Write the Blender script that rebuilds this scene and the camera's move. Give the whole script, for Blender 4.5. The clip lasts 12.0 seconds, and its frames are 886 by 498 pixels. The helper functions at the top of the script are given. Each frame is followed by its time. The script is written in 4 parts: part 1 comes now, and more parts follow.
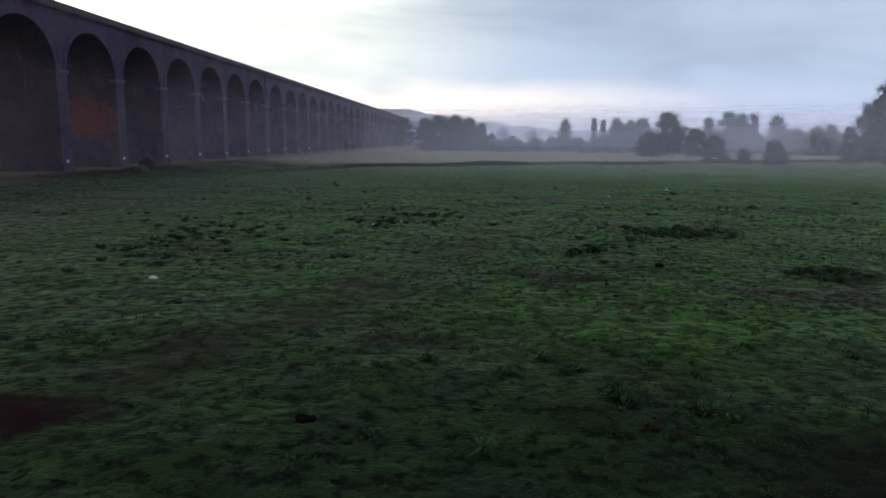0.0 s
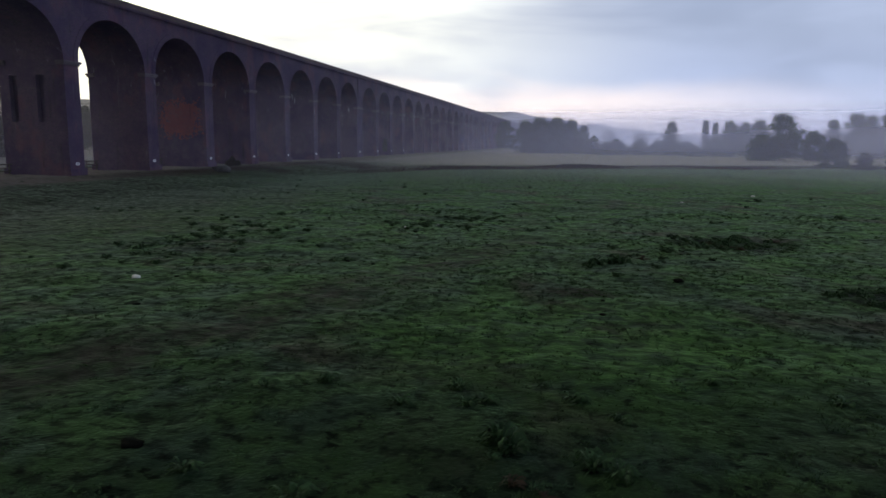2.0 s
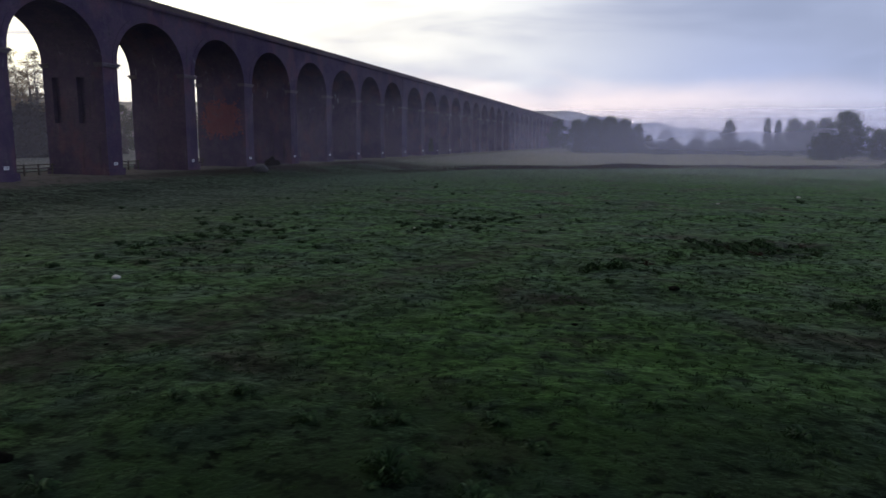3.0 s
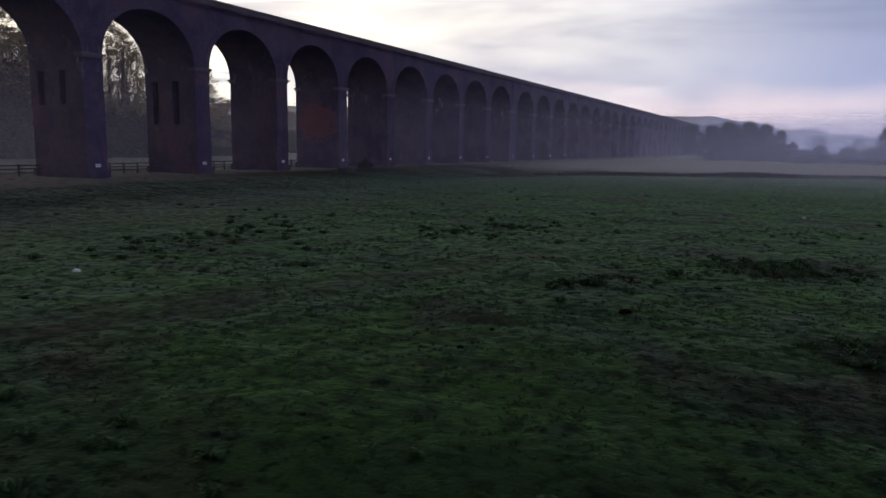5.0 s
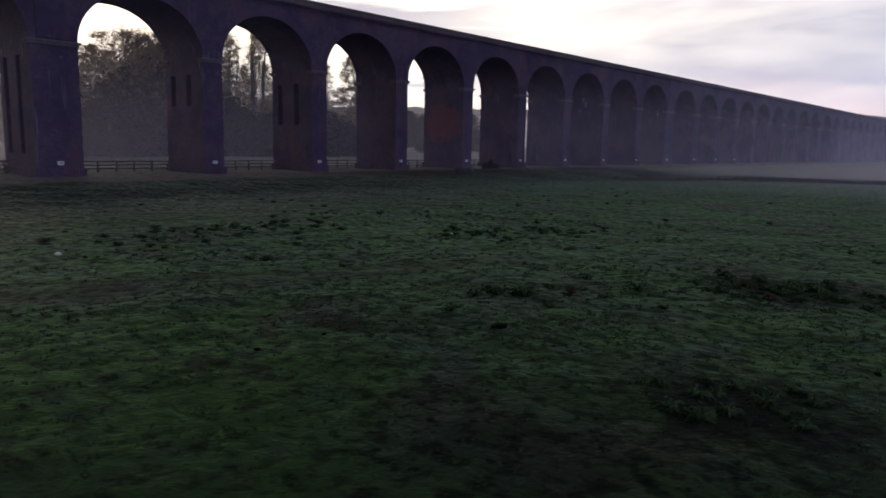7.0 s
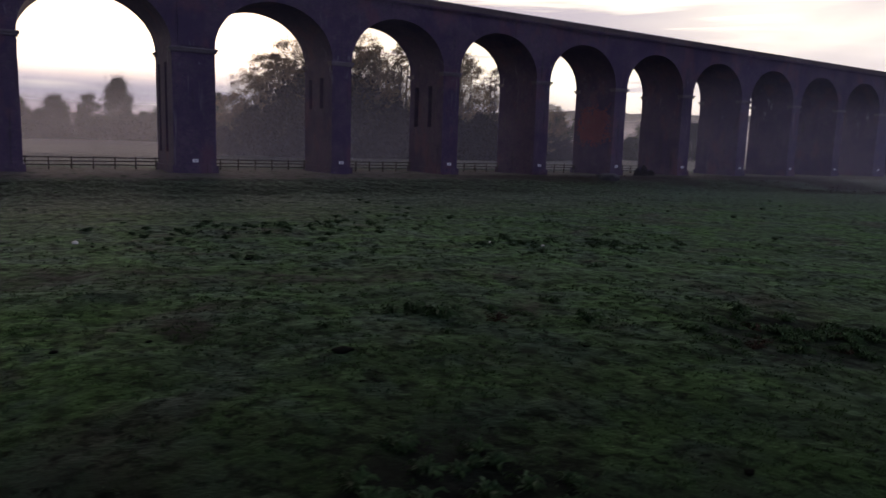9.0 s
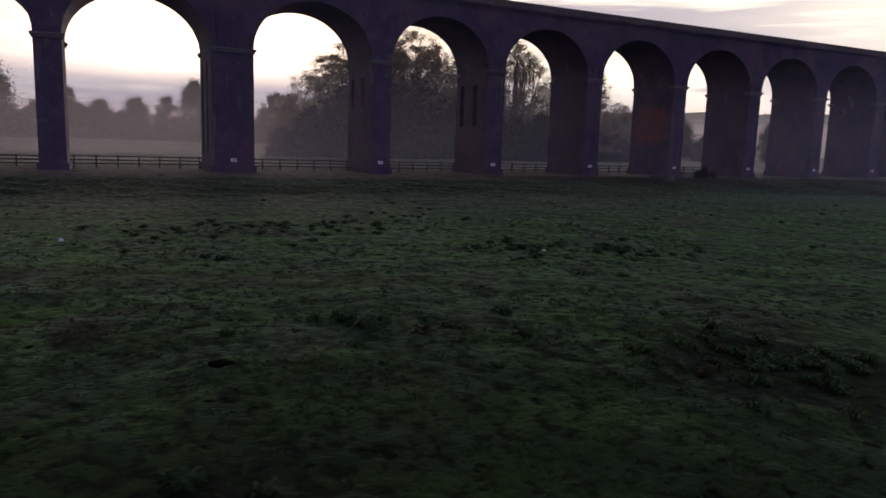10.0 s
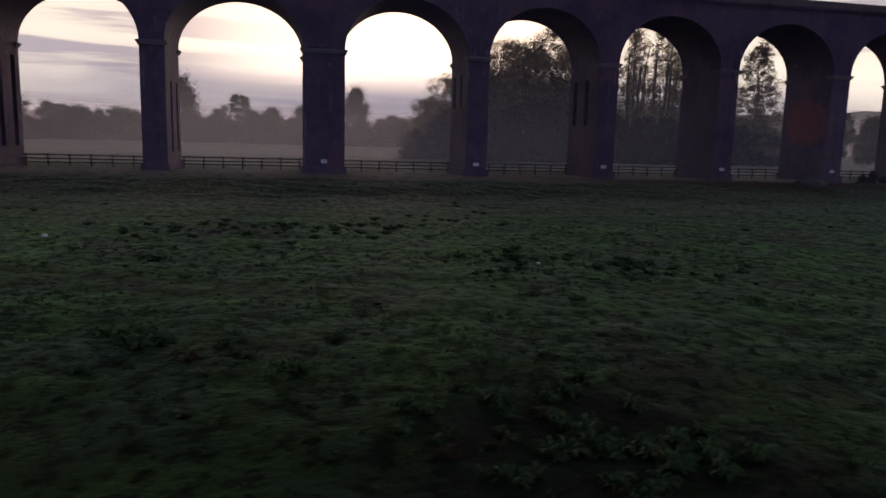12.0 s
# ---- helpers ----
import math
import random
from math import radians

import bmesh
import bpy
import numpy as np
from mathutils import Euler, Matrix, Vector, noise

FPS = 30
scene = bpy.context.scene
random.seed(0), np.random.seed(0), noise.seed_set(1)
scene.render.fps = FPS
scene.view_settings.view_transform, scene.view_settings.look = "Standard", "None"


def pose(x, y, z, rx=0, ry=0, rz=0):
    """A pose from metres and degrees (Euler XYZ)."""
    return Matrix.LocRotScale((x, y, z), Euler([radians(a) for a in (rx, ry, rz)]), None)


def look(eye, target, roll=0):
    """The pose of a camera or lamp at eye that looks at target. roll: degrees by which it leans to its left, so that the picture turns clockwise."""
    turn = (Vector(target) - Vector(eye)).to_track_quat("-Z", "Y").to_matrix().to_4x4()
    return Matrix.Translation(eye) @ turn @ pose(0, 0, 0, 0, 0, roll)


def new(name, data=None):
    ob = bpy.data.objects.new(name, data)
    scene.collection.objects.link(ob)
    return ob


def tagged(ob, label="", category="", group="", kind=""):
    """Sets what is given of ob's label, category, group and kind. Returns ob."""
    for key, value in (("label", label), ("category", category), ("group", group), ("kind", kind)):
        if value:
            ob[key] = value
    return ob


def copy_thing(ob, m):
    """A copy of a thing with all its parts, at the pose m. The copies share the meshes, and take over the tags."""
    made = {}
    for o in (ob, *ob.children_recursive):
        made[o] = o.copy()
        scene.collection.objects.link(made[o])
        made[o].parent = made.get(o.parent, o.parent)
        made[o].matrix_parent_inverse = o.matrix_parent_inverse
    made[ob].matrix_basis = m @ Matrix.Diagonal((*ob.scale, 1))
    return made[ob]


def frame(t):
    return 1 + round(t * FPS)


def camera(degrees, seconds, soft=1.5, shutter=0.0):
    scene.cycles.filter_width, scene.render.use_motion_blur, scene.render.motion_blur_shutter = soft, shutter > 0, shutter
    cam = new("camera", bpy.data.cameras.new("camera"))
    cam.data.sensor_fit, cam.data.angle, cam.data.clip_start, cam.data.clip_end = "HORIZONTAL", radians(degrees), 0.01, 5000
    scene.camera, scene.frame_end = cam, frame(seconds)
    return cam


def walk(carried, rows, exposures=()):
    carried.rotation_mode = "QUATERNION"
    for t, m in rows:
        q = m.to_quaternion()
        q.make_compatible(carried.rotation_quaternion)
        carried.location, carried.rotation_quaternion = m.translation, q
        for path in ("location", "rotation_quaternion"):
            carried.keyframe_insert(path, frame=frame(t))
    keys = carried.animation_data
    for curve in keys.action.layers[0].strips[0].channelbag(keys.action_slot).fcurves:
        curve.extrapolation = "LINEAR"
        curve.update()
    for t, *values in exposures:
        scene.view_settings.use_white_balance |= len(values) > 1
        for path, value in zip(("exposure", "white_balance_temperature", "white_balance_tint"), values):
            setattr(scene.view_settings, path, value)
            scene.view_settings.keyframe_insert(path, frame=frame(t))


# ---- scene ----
cam = camera(64.4, 12.0, shutter=0.5)
PATH = [
    (0, (1.108, 0.31, 5.15), (1.034, 2.285, 4.842), 0.3),
    (0.5, (2.161, 0.852, 5.092), (2.01, 2.822, 4.787), 0.3),
    (1, (3.213, 1.41, 5.078), (2.985, 3.374, 4.774), 0.4),
    (1.5, (4.159, 2.004, 5.043), (3.862, 3.958, 4.741), 0.4),
    (2, (5.207, 2.709, 5.023), (4.835, 4.651, 4.721), 0.5),
    (2.5, (6.309, 3.5, 5.001), (5.862, 5.426, 4.701), 0.5),
    (2.7, (6.793, 3.84, 5.004), (6.315, 5.758, 4.702), 0.4),
    (4.5, (11.554, 7.209, 4.905), (10.778, 9.029, 4.61), 0.8),
    (5, (13.037, 8.359, 4.902), (12.161, 10.133, 4.608), 0.9),
    (5.5, (14.634, 9.67, 4.872), (13.661, 11.393, 4.579), 1.0),
    (6, (16.409, 11.169, 4.864), (15.328, 12.826, 4.571), 1.2),
    (6.5, (17.981, 12.774, 4.791), (16.791, 14.354, 4.497), 1.1),
    (7, (19.496, 14.579, 4.742), (18.193, 16.068, 4.447), 1.2),
    (7.2, (19.981, 15.349, 4.737), (18.635, 16.798, 4.441), 1.3),
    (8.8, (22.541, 21.873, 4.664), (20.897, 22.973, 4.37), 1.7),
    (9, (22.761, 22.71, 4.664), (21.093, 23.773, 4.37), 1.8),
    (9.5, (23.046, 24.83, 4.634), (21.323, 25.801, 4.34), 1.7),
    (10, (23.116, 26.921, 4.619), (21.342, 27.795, 4.322), 1.8),
    (10.5, (22.978, 29.032, 4.575), (21.157, 29.803, 4.278), 1.7),
    (11, (22.631, 31.22, 4.447), (20.765, 31.877, 4.152), 1.6),
    (11.5, (22.333, 33.524, 4.396), (20.427, 34.054, 4.099), 1.6),
    (12, (22.002, 36.047, 4.364), (20.065, 36.448, 4.068), 1.5),
]
walk(cam, [(t, look(eye, target, roll)) for t, eye, target, roll in PATH],
     exposures=[(0.0, 0.17, 6280, 9), (2.5, -0.05, 6050, 19), (5.5, -0.43, 5900, 29), (7.0, -0.37, 5930, 31), (9.5, -0.49, 6200, 34), (12.0, -0.82, 6250, 35)])

# ---- world, sun ----
SUN_AZ, SUN_EL = radians(81), radians(6.0)      # left of +y, above the horizon
SUN_DIR = Vector((-math.sin(SUN_AZ) * math.cos(SUN_EL), math.cos(SUN_AZ) * math.cos(SUN_EL), math.sin(SUN_EL)))


class Nodes:
    """Short hand for building a node tree."""

    def __init__(self, tree):
        self.tree = tree
        tree.nodes.clear()

    def add(self, kind, **inputs):
        n = self.tree.nodes.new(kind)
        for key, value in inputs.items():
            self.put(n, key, value)
        return n

    def put(self, n, key, value):
        socket = n.inputs[int(key[1:])] if key[0] == "i" and key[1:].isdigit() else n.inputs[key.replace("_", " ")]
        if isinstance(value, bpy.types.NodeSocket):
            self.tree.links.new(value, socket)
        else:
            socket.default_value = value

    def math(self, op, a, b=0.0, clamp=False):
        n = self.tree.nodes.new("ShaderNodeMath")
        n.operation, n.use_clamp = op, clamp
        self.put(n, "i0", a)
        self.put(n, "i1", b)
        return n.outputs[0]

    def vmath(self, op, a, b=(0, 0, 0)):
        n = self.tree.nodes.new("ShaderNodeVectorMath")
        n.operation = op
        self.put(n, "i0", a)
        self.put(n, "i1", b)
        return n.outputs["Value"] if op == "DOT_PRODUCT" else n.outputs[0]

    def step(self, x, lo, hi, a=0.0, b=1.0):
        n = self.tree.nodes.new("ShaderNodeMapRange")
        n.interpolation_type = "SMOOTHSTEP"
        for k, v in zip("01234", (x, lo, hi, a, b)):
            self.put(n, "i" + k, v)
        return n.outputs[0]

    def mix(self, fac, a, b, blend="MIX"):
        n = self.tree.nodes.new("ShaderNodeMix")
        n.data_type, n.blend_type = "RGBA", blend
        self.put(n, "i0", fac)
        self.put(n, "i6", a if isinstance(a, bpy.types.NodeSocket) else (*a, 1))
        self.put(n, "i7", b if isinstance(b, bpy.types.NodeSocket) else (*b, 1))
        return n.outputs[2]

    def noise(self, vector, scale, detail=3.0, rough=0.55, distortion=0.0):
        n = self.add("ShaderNodeTexNoise", Vector=vector, Scale=scale, Detail=detail, Roughness=rough, Distortion=distortion)
        return n.outputs[0]

    def scaled(self, vector, s):
        return self.vmath("MULTIPLY", vector, s)


world = bpy.data.worlds.new("dawn_sky")
scene.world = world
world.use_nodes = True
N = Nodes(world.node_tree)
way = N.vmath("NORMALIZE", N.add("ShaderNodeTexCoord").outputs["Generated"])
sep = N.add("ShaderNodeSeparateXYZ", Vector=way)
up = sep.outputs[2]
toward = N.vmath("DOT_PRODUCT", way, tuple(SUN_DIR))
sky = N.add("ShaderNodeTexSky")
sky.sky_type, sky.sun_disc, sky.sun_elevation, sky.sun_rotation = "NISHITA", False, SUN_EL, -SUN_AZ
sky.air_density, sky.dust_density = 1.5, 3.0
clear = N.vmath("MULTIPLY", sky.outputs[0], (0.1, 0.1, 0.1))
# a high sheet of cloud, drawn out along the horizon
lift = N.math("ADD", N.math("MAXIMUM", up, 0.0), 0.10)
flat = N.vmath("DIVIDE", way, N.add("ShaderNodeCombineXYZ", X=lift, Y=lift, Z=lift).outputs[0])
streak = N.noise(N.scaled(way, (3.0, 3.0, 14.0)), 1.0, 4.0, 0.5, 0.3)
bank = N.noise(N.scaled(flat, (0.35, 0.22, 1.0)), 1.4, 4.0, 0.5, 0.4)
side = N.step(toward, 0.0, 0.75)                     # 0 away from the sun, 1 at it
grey = N.mix(side, (0.275, 0.33, 0.43), (0.56, 0.56, 0.54))
pale = N.mix(side, (0.37, 0.435, 0.555), (1.42, 1.38, 0.96))
bars = N.noise(N.scaled(way, (2.4, 2.4, 42.0)), 1.0, 5.0, 0.55, 0.4)      # long level bars of cloud low down
barred = N.math("MULTIPLY", N.step(up, 0.34, 0.18), N.step(toward, 0.60, 0.88))
cover = N.add("ShaderNodeMix", i0=barred, i2=N.step(streak, 0.28, 0.66), i3=N.step(bars, 0.41, 0.53)).outputs[0]
clouds = N.mix(cover, grey, pale)
clouds = N.mix(N.math("MULTIPLY", N.step(bank, 0.46, 0.66), 0.25), clouds, grey)
shelf = N.noise(N.scaled(way, (4.0, 4.0, 14.0)), 1.0, 4.0, 0.5, 0.3)
low = N.step(N.math("ADD", N.math("SUBTRACT", up, N.step(toward, 0.80, 0.95, 0.0, 0.018)), N.math("MULTIPLY", N.math("SUBTRACT", shelf, 0.45), 0.10)), 0.042, 0.105, 1.0, 0.0)               # the band over the horizon
rose = N.mix(N.step(toward, -0.32, 0.36), (0.37, 0.43, 0.56), (1.05, 0.89, 0.72))
rose = N.mix(N.step(toward, 0.45, 0.80), rose, (0.95, 0.90, 0.68))
rose = N.mix(N.step(toward, 0.80, 0.95), rose, (0.37, 0.375, 0.385))
clouds = N.mix(N.math("MULTIPLY", low, 0.85), clouds, rose)
glow = N.math("MULTIPLY", N.math("POWER", N.step(toward, 0.925, 1.0), 1.4), N.step(up, 0.055, 0.105))      # it lies above the low bank
clouds = N.mix(glow, clouds, (1.85, 1.70, 1.20))
total = N.mix(N.step(up, 0.16, 0.05, 0.88, 1.0), clear, clouds)
# unseen sky dimmed overhead and southward, to darken the ground and pier sides
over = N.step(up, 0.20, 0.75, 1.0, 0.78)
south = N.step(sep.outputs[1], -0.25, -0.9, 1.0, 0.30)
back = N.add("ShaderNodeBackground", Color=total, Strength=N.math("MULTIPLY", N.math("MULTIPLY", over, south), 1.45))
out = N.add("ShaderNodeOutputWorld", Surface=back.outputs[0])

sun = new("sun", bpy.data.lights.new("sun", "SUN"))
sun.data.energy, sun.data.angle, sun.data.color = 0.6, radians(14), (1.0, 0.82, 0.62)
sun.matrix_world = look((0, 0, 60), Vector((0, 0, 60)) - SUN_DIR)

# ---- materials ----


def material(name, rough=0.8):
    m = bpy.data.materials.new(name)
    m.use_nodes = True
    n = Nodes(m.node_tree)
    b = n.add("ShaderNodeBsdfPrincipled", Roughness=rough)
    n.put(b, "Specular_IOR_Level", 0.3)
    n.add("ShaderNodeOutputMaterial", Surface=b.outputs[0])
    return m, n, b


def bump(n, b, height, strength, distance):
    n.put(b, "Normal", n.add("ShaderNodeBump", Height=height, Strength=strength, Distance=distance).outputs[0])


def make_ground():
    m, n, b = material("pasture", 0.9)
    n.put(b, "Specular_IOR_Level", 0.02)
    n.put(b, "Sheen_Roughness", 0.28)
    p = n.add("ShaderNodeNewGeometry").outputs["Position"]
    flatp = n.scaled(p, (1, 1, 0))
    fine, mid = n.noise(flatp, 9.0, 4, 0.65), n.noise(flatp, 1.7, 5, 0.62)
    wide, broad = n.noise(flatp, 0.23, 4, 0.6, 0.5), n.noise(flatp, 0.06, 3, 0.5)
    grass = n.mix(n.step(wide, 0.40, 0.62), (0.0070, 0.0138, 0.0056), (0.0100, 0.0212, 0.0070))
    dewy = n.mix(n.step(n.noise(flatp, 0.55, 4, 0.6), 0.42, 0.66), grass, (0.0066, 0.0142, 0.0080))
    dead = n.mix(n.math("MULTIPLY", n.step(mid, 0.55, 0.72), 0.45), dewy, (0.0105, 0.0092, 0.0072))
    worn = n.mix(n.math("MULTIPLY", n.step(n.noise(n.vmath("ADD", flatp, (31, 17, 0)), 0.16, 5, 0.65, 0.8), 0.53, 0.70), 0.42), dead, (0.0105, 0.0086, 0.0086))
    # dark gaps, blobs and flecks: shade between the tufts, painted into the colour
    hollow_shade = n.noise(flatp, 2.3, 4, 0.6)
    dark = n.mix(n.math("MULTIPLY", n.step(n.math("ADD", hollow_shade, n.math("MULTIPLY", n.math("SUBTRACT", broad, 0.5), 0.30)), 0.480, 0.385), 0.75), worn, (0.0014, 0.0025, 0.0016))
    blob_shade = n.noise(n.vmath("ADD", flatp, (7, 3, 0)), 2.0, 4, 0.6, 0.4)
    dark = n.mix(n.math("MULTIPLY", n.step(blob_shade, 0.44, 0.35), 0.8), dark, (0.0011, 0.0019, 0.0013))
    fleck_shade = n.noise(n.vmath("ADD", flatp, (19, 41, 0)), 2.7, 3, 0.55, 0.3)
    dark = n.mix(n.math("MULTIPLY", n.step(fleck_shade, 0.37, 0.335), 0.9), dark, (0.0008, 0.0014, 0.0010))
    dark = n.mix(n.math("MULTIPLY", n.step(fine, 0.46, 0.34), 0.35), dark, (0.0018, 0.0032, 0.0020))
    # the trodden strip of bare earth along the piers
    sp = n.add("ShaderNodeSeparateXYZ", Vector=p)
    wob = n.math("MULTIPLY", n.math("SUBTRACT", n.noise(flatp, 0.35, 4, 0.6), 0.5), 5.0)
    xs = n.math("ADD", sp.outputs[0], wob)
    strip = n.math("MULTIPLY", n.step(xs, -38.5, -41.5), n.step(xs, -58, -55))
    earth = n.mix(mid, (0.060, 0.050, 0.046), (0.115, 0.095, 0.088))
    col = n.mix(n.math("MULTIPLY", strip, n.step(n.noise(flatp, 0.9, 4, 0.6), 0.25, 0.5)), dark, earth)
    # rough hay meadow beyond the ditch, and the field beyond the viaduct
    near_piers = n.math("MAXIMUM", n.math("SUBTRACT", -18.0, sp.outputs[0]), 0.0)
    course = n.math("ADD", n.math("MULTIPLY", sp.outputs[0], 0.5), n.math("SUBTRACT", 150.0, n.math("MULTIPLY", n.math("POWER", near_piers, 2.0), 0.055)))
    beyond = n.math("DIVIDE", n.math("SUBTRACT", sp.outputs[1], course), n.math("ADD", 1.0, n.math("MULTIPLY", near_piers, 0.09)))
    far = n.math("MULTIPLY", n.step(n.math("ADD", beyond, wob), -4, 24), n.step(xs, -58, -55))
    hay = n.mix(mid, (0.066, 0.066, 0.052), (0.112, 0.106, 0.084))
    col = n.mix(n.math("MULTIPLY", far, 0.9), col, hay)
    # rank brown growth in and beside the ditch
    off = n.math("ABSOLUTE", n.math("ADD", beyond, wob))
    rank = n.math("MULTIPLY", n.step(off, 15.0, 6.0), n.step(n.noise(flatp, 0.05, 3, 0.5), 0.40, 0.55, 0.35, 0.9))
    rank = n.math("MULTIPLY", rank, n.step(sp.outputs[0], -46, -41))
    col = n.mix(rank, col, (0.020, 0.0145, 0.0125))
    # the field's colour is paled and greyed to stand in for mist
    back_field = n.step(xs, -56, -66)
    col = n.mix(n.math("MULTIPLY", back_field, 0.8), col, n.mix(wide, (0.075, 0.078, 0.062), (0.115, 0.112, 0.090)))
    # one churned, burnt-looking patch of mud
    dx = n.vmath("SUBTRACT", flatp, (-7.6, 12.6, 0))
    oval = n.scaled(dx, (0.42, 0.75, 0))
    reach = n.math("ADD", n.math("POWER", n.vmath("DOT_PRODUCT", oval, oval), 0.5), n.math("MULTIPLY", n.math("SUBTRACT", mid, 0.5), 1.5))
    col = n.mix(n.step(reach, 1.0, 0.40), col, (0.0105, 0.0022, 0.0056))
    # the animals' trodden path across the pasture, and a bare scrape beside it
    from_start = n.vmath("SUBTRACT", flatp, (-7.0, 12.5, 0))
    aside = n.math("ABSOLUTE", n.math("ADD", n.vmath("DOT_PRODUCT", from_start, (0.940, -0.342, 0)), n.math("MULTIPLY", wob, 0.45)))
    along = n.vmath("DOT_PRODUCT", from_start, (0.342, 0.940, 0))
    trod = n.math("MULTIPLY", n.step(aside, 2.6, 0.2), n.math("MULTIPLY", n.step(along, -6, 3), n.step(along, 32, 20)))
    oval2 = n.scaled(n.vmath("SUBTRACT", flatp, (5.3, 26.4, 0)), (0.62, 1.1, 0))
    scrape = n.step(n.math("ADD", n.math("POWER", n.vmath("DOT_PRODUCT", oval2, oval2), 0.5), n.math("SUBTRACT", mid, 0.5)), 0.95, 0.45)
    trod = n.math("MAXIMUM", n.math("MULTIPLY", trod, n.math("MULTIPLY", n.step(mid, 0.38, 0.60, 0.25, 0.9), n.step(n.noise(flatp, 0.4, 4, 0.6), 0.40, 0.58, 0.2, 1.0))), n.math("MULTIPLY", scrape, 0.9))
    col = n.mix(trod, col, (0.0105, 0.0095, 0.0080))
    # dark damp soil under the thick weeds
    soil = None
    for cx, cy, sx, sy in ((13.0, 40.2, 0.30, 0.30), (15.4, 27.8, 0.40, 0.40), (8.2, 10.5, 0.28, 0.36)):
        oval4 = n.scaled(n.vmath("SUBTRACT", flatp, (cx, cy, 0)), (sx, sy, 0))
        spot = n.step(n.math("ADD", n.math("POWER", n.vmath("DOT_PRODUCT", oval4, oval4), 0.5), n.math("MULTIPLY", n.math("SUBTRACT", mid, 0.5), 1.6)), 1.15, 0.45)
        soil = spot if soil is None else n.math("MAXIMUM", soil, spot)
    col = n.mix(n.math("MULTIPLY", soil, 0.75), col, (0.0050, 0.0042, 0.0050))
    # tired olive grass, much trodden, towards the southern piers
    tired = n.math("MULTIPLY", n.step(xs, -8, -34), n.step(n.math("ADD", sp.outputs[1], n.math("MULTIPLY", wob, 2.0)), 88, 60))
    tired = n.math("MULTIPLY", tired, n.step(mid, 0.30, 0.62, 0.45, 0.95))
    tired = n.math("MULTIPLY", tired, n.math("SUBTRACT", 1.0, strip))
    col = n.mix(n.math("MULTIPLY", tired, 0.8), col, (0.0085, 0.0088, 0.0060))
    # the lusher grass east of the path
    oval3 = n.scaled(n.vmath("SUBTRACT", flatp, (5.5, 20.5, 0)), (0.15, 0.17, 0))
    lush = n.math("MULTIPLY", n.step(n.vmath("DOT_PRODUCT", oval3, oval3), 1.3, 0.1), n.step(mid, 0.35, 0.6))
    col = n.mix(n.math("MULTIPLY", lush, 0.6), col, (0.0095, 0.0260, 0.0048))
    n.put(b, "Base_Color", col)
    # dew lies on the growing grass, less in the painted shade or bare ground
    dew = n.math("MULTIPLY", n.step(hollow_shade, 0.36, 0.56, 0.32, 1.0), n.step(fine, 0.34, 0.56, 0.8, 1.0))
    dew = n.math("MULTIPLY", dew, n.step(mid, 0.36, 0.60, 0.6, 1.15))
    dew = n.math("MULTIPLY", dew, n.math("MULTIPLY", n.step(blob_shade, 0.34, 0.42, 0.5, 1.0), n.step(fleck_shade, 0.335, 0.375, 0.15, 1.0)))
    for bald in (n.math("MULTIPLY", trod, 0.75), n.math("MULTIPLY", soil, 0.7), strip, rank, n.step(reach, 1.0, 0.40)):
        dew = n.math("MULTIPLY", dew, n.math("SUBTRACT", 1.0, n.math("MULTIPLY", bald, 0.8)))
    dew = n.math("MULTIPLY", dew, n.step(reach, 0.45, 1.0))
    n.put(b, "Sheen_Weight", n.math("MULTIPLY", dew, 0.46))
    tint = n.mix(n.step(wide, 0.40, 0.62), (0.43, 0.74, 0.41), (0.40, 0.82, 0.32))
    tint = n.mix(n.step(n.noise(n.vmath("ADD", flatp, (31, 17, 0)), 0.16, 5, 0.65, 0.8), 0.52, 0.68), tint, (0.48, 0.46, 0.40))
    tint = n.mix(n.math("MULTIPLY", n.step(n.noise(flatp, 0.55, 4, 0.6), 0.46, 0.62), 0.75), tint, (0.44, 0.64, 0.50))
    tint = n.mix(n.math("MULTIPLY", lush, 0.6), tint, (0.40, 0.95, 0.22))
    tint = n.mix(tired, tint, (0.50, 0.53, 0.38))
    tint = n.mix(trod, tint, (0.48, 0.48, 0.42))
    # greyer towards the ditch: distance haze put into the sheen tint
    tint = n.mix(n.step(beyond, -85, -25, 0.0, 0.75), tint, (0.50, 0.66, 0.53))
    tint = n.mix(far, tint, (0.56, 0.58, 0.50))
    # mist greyness again, in the sheen of the field beyond the viaduct
    tint = n.mix(back_field, tint, (0.74, 0.70, 0.66))
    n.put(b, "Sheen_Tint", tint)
    bump(n, b, n.math("ADD", n.math("ADD", mid, hollow_shade), n.math("MULTIPLY", fine, 0.45)), 0.45, 0.08)
    return m


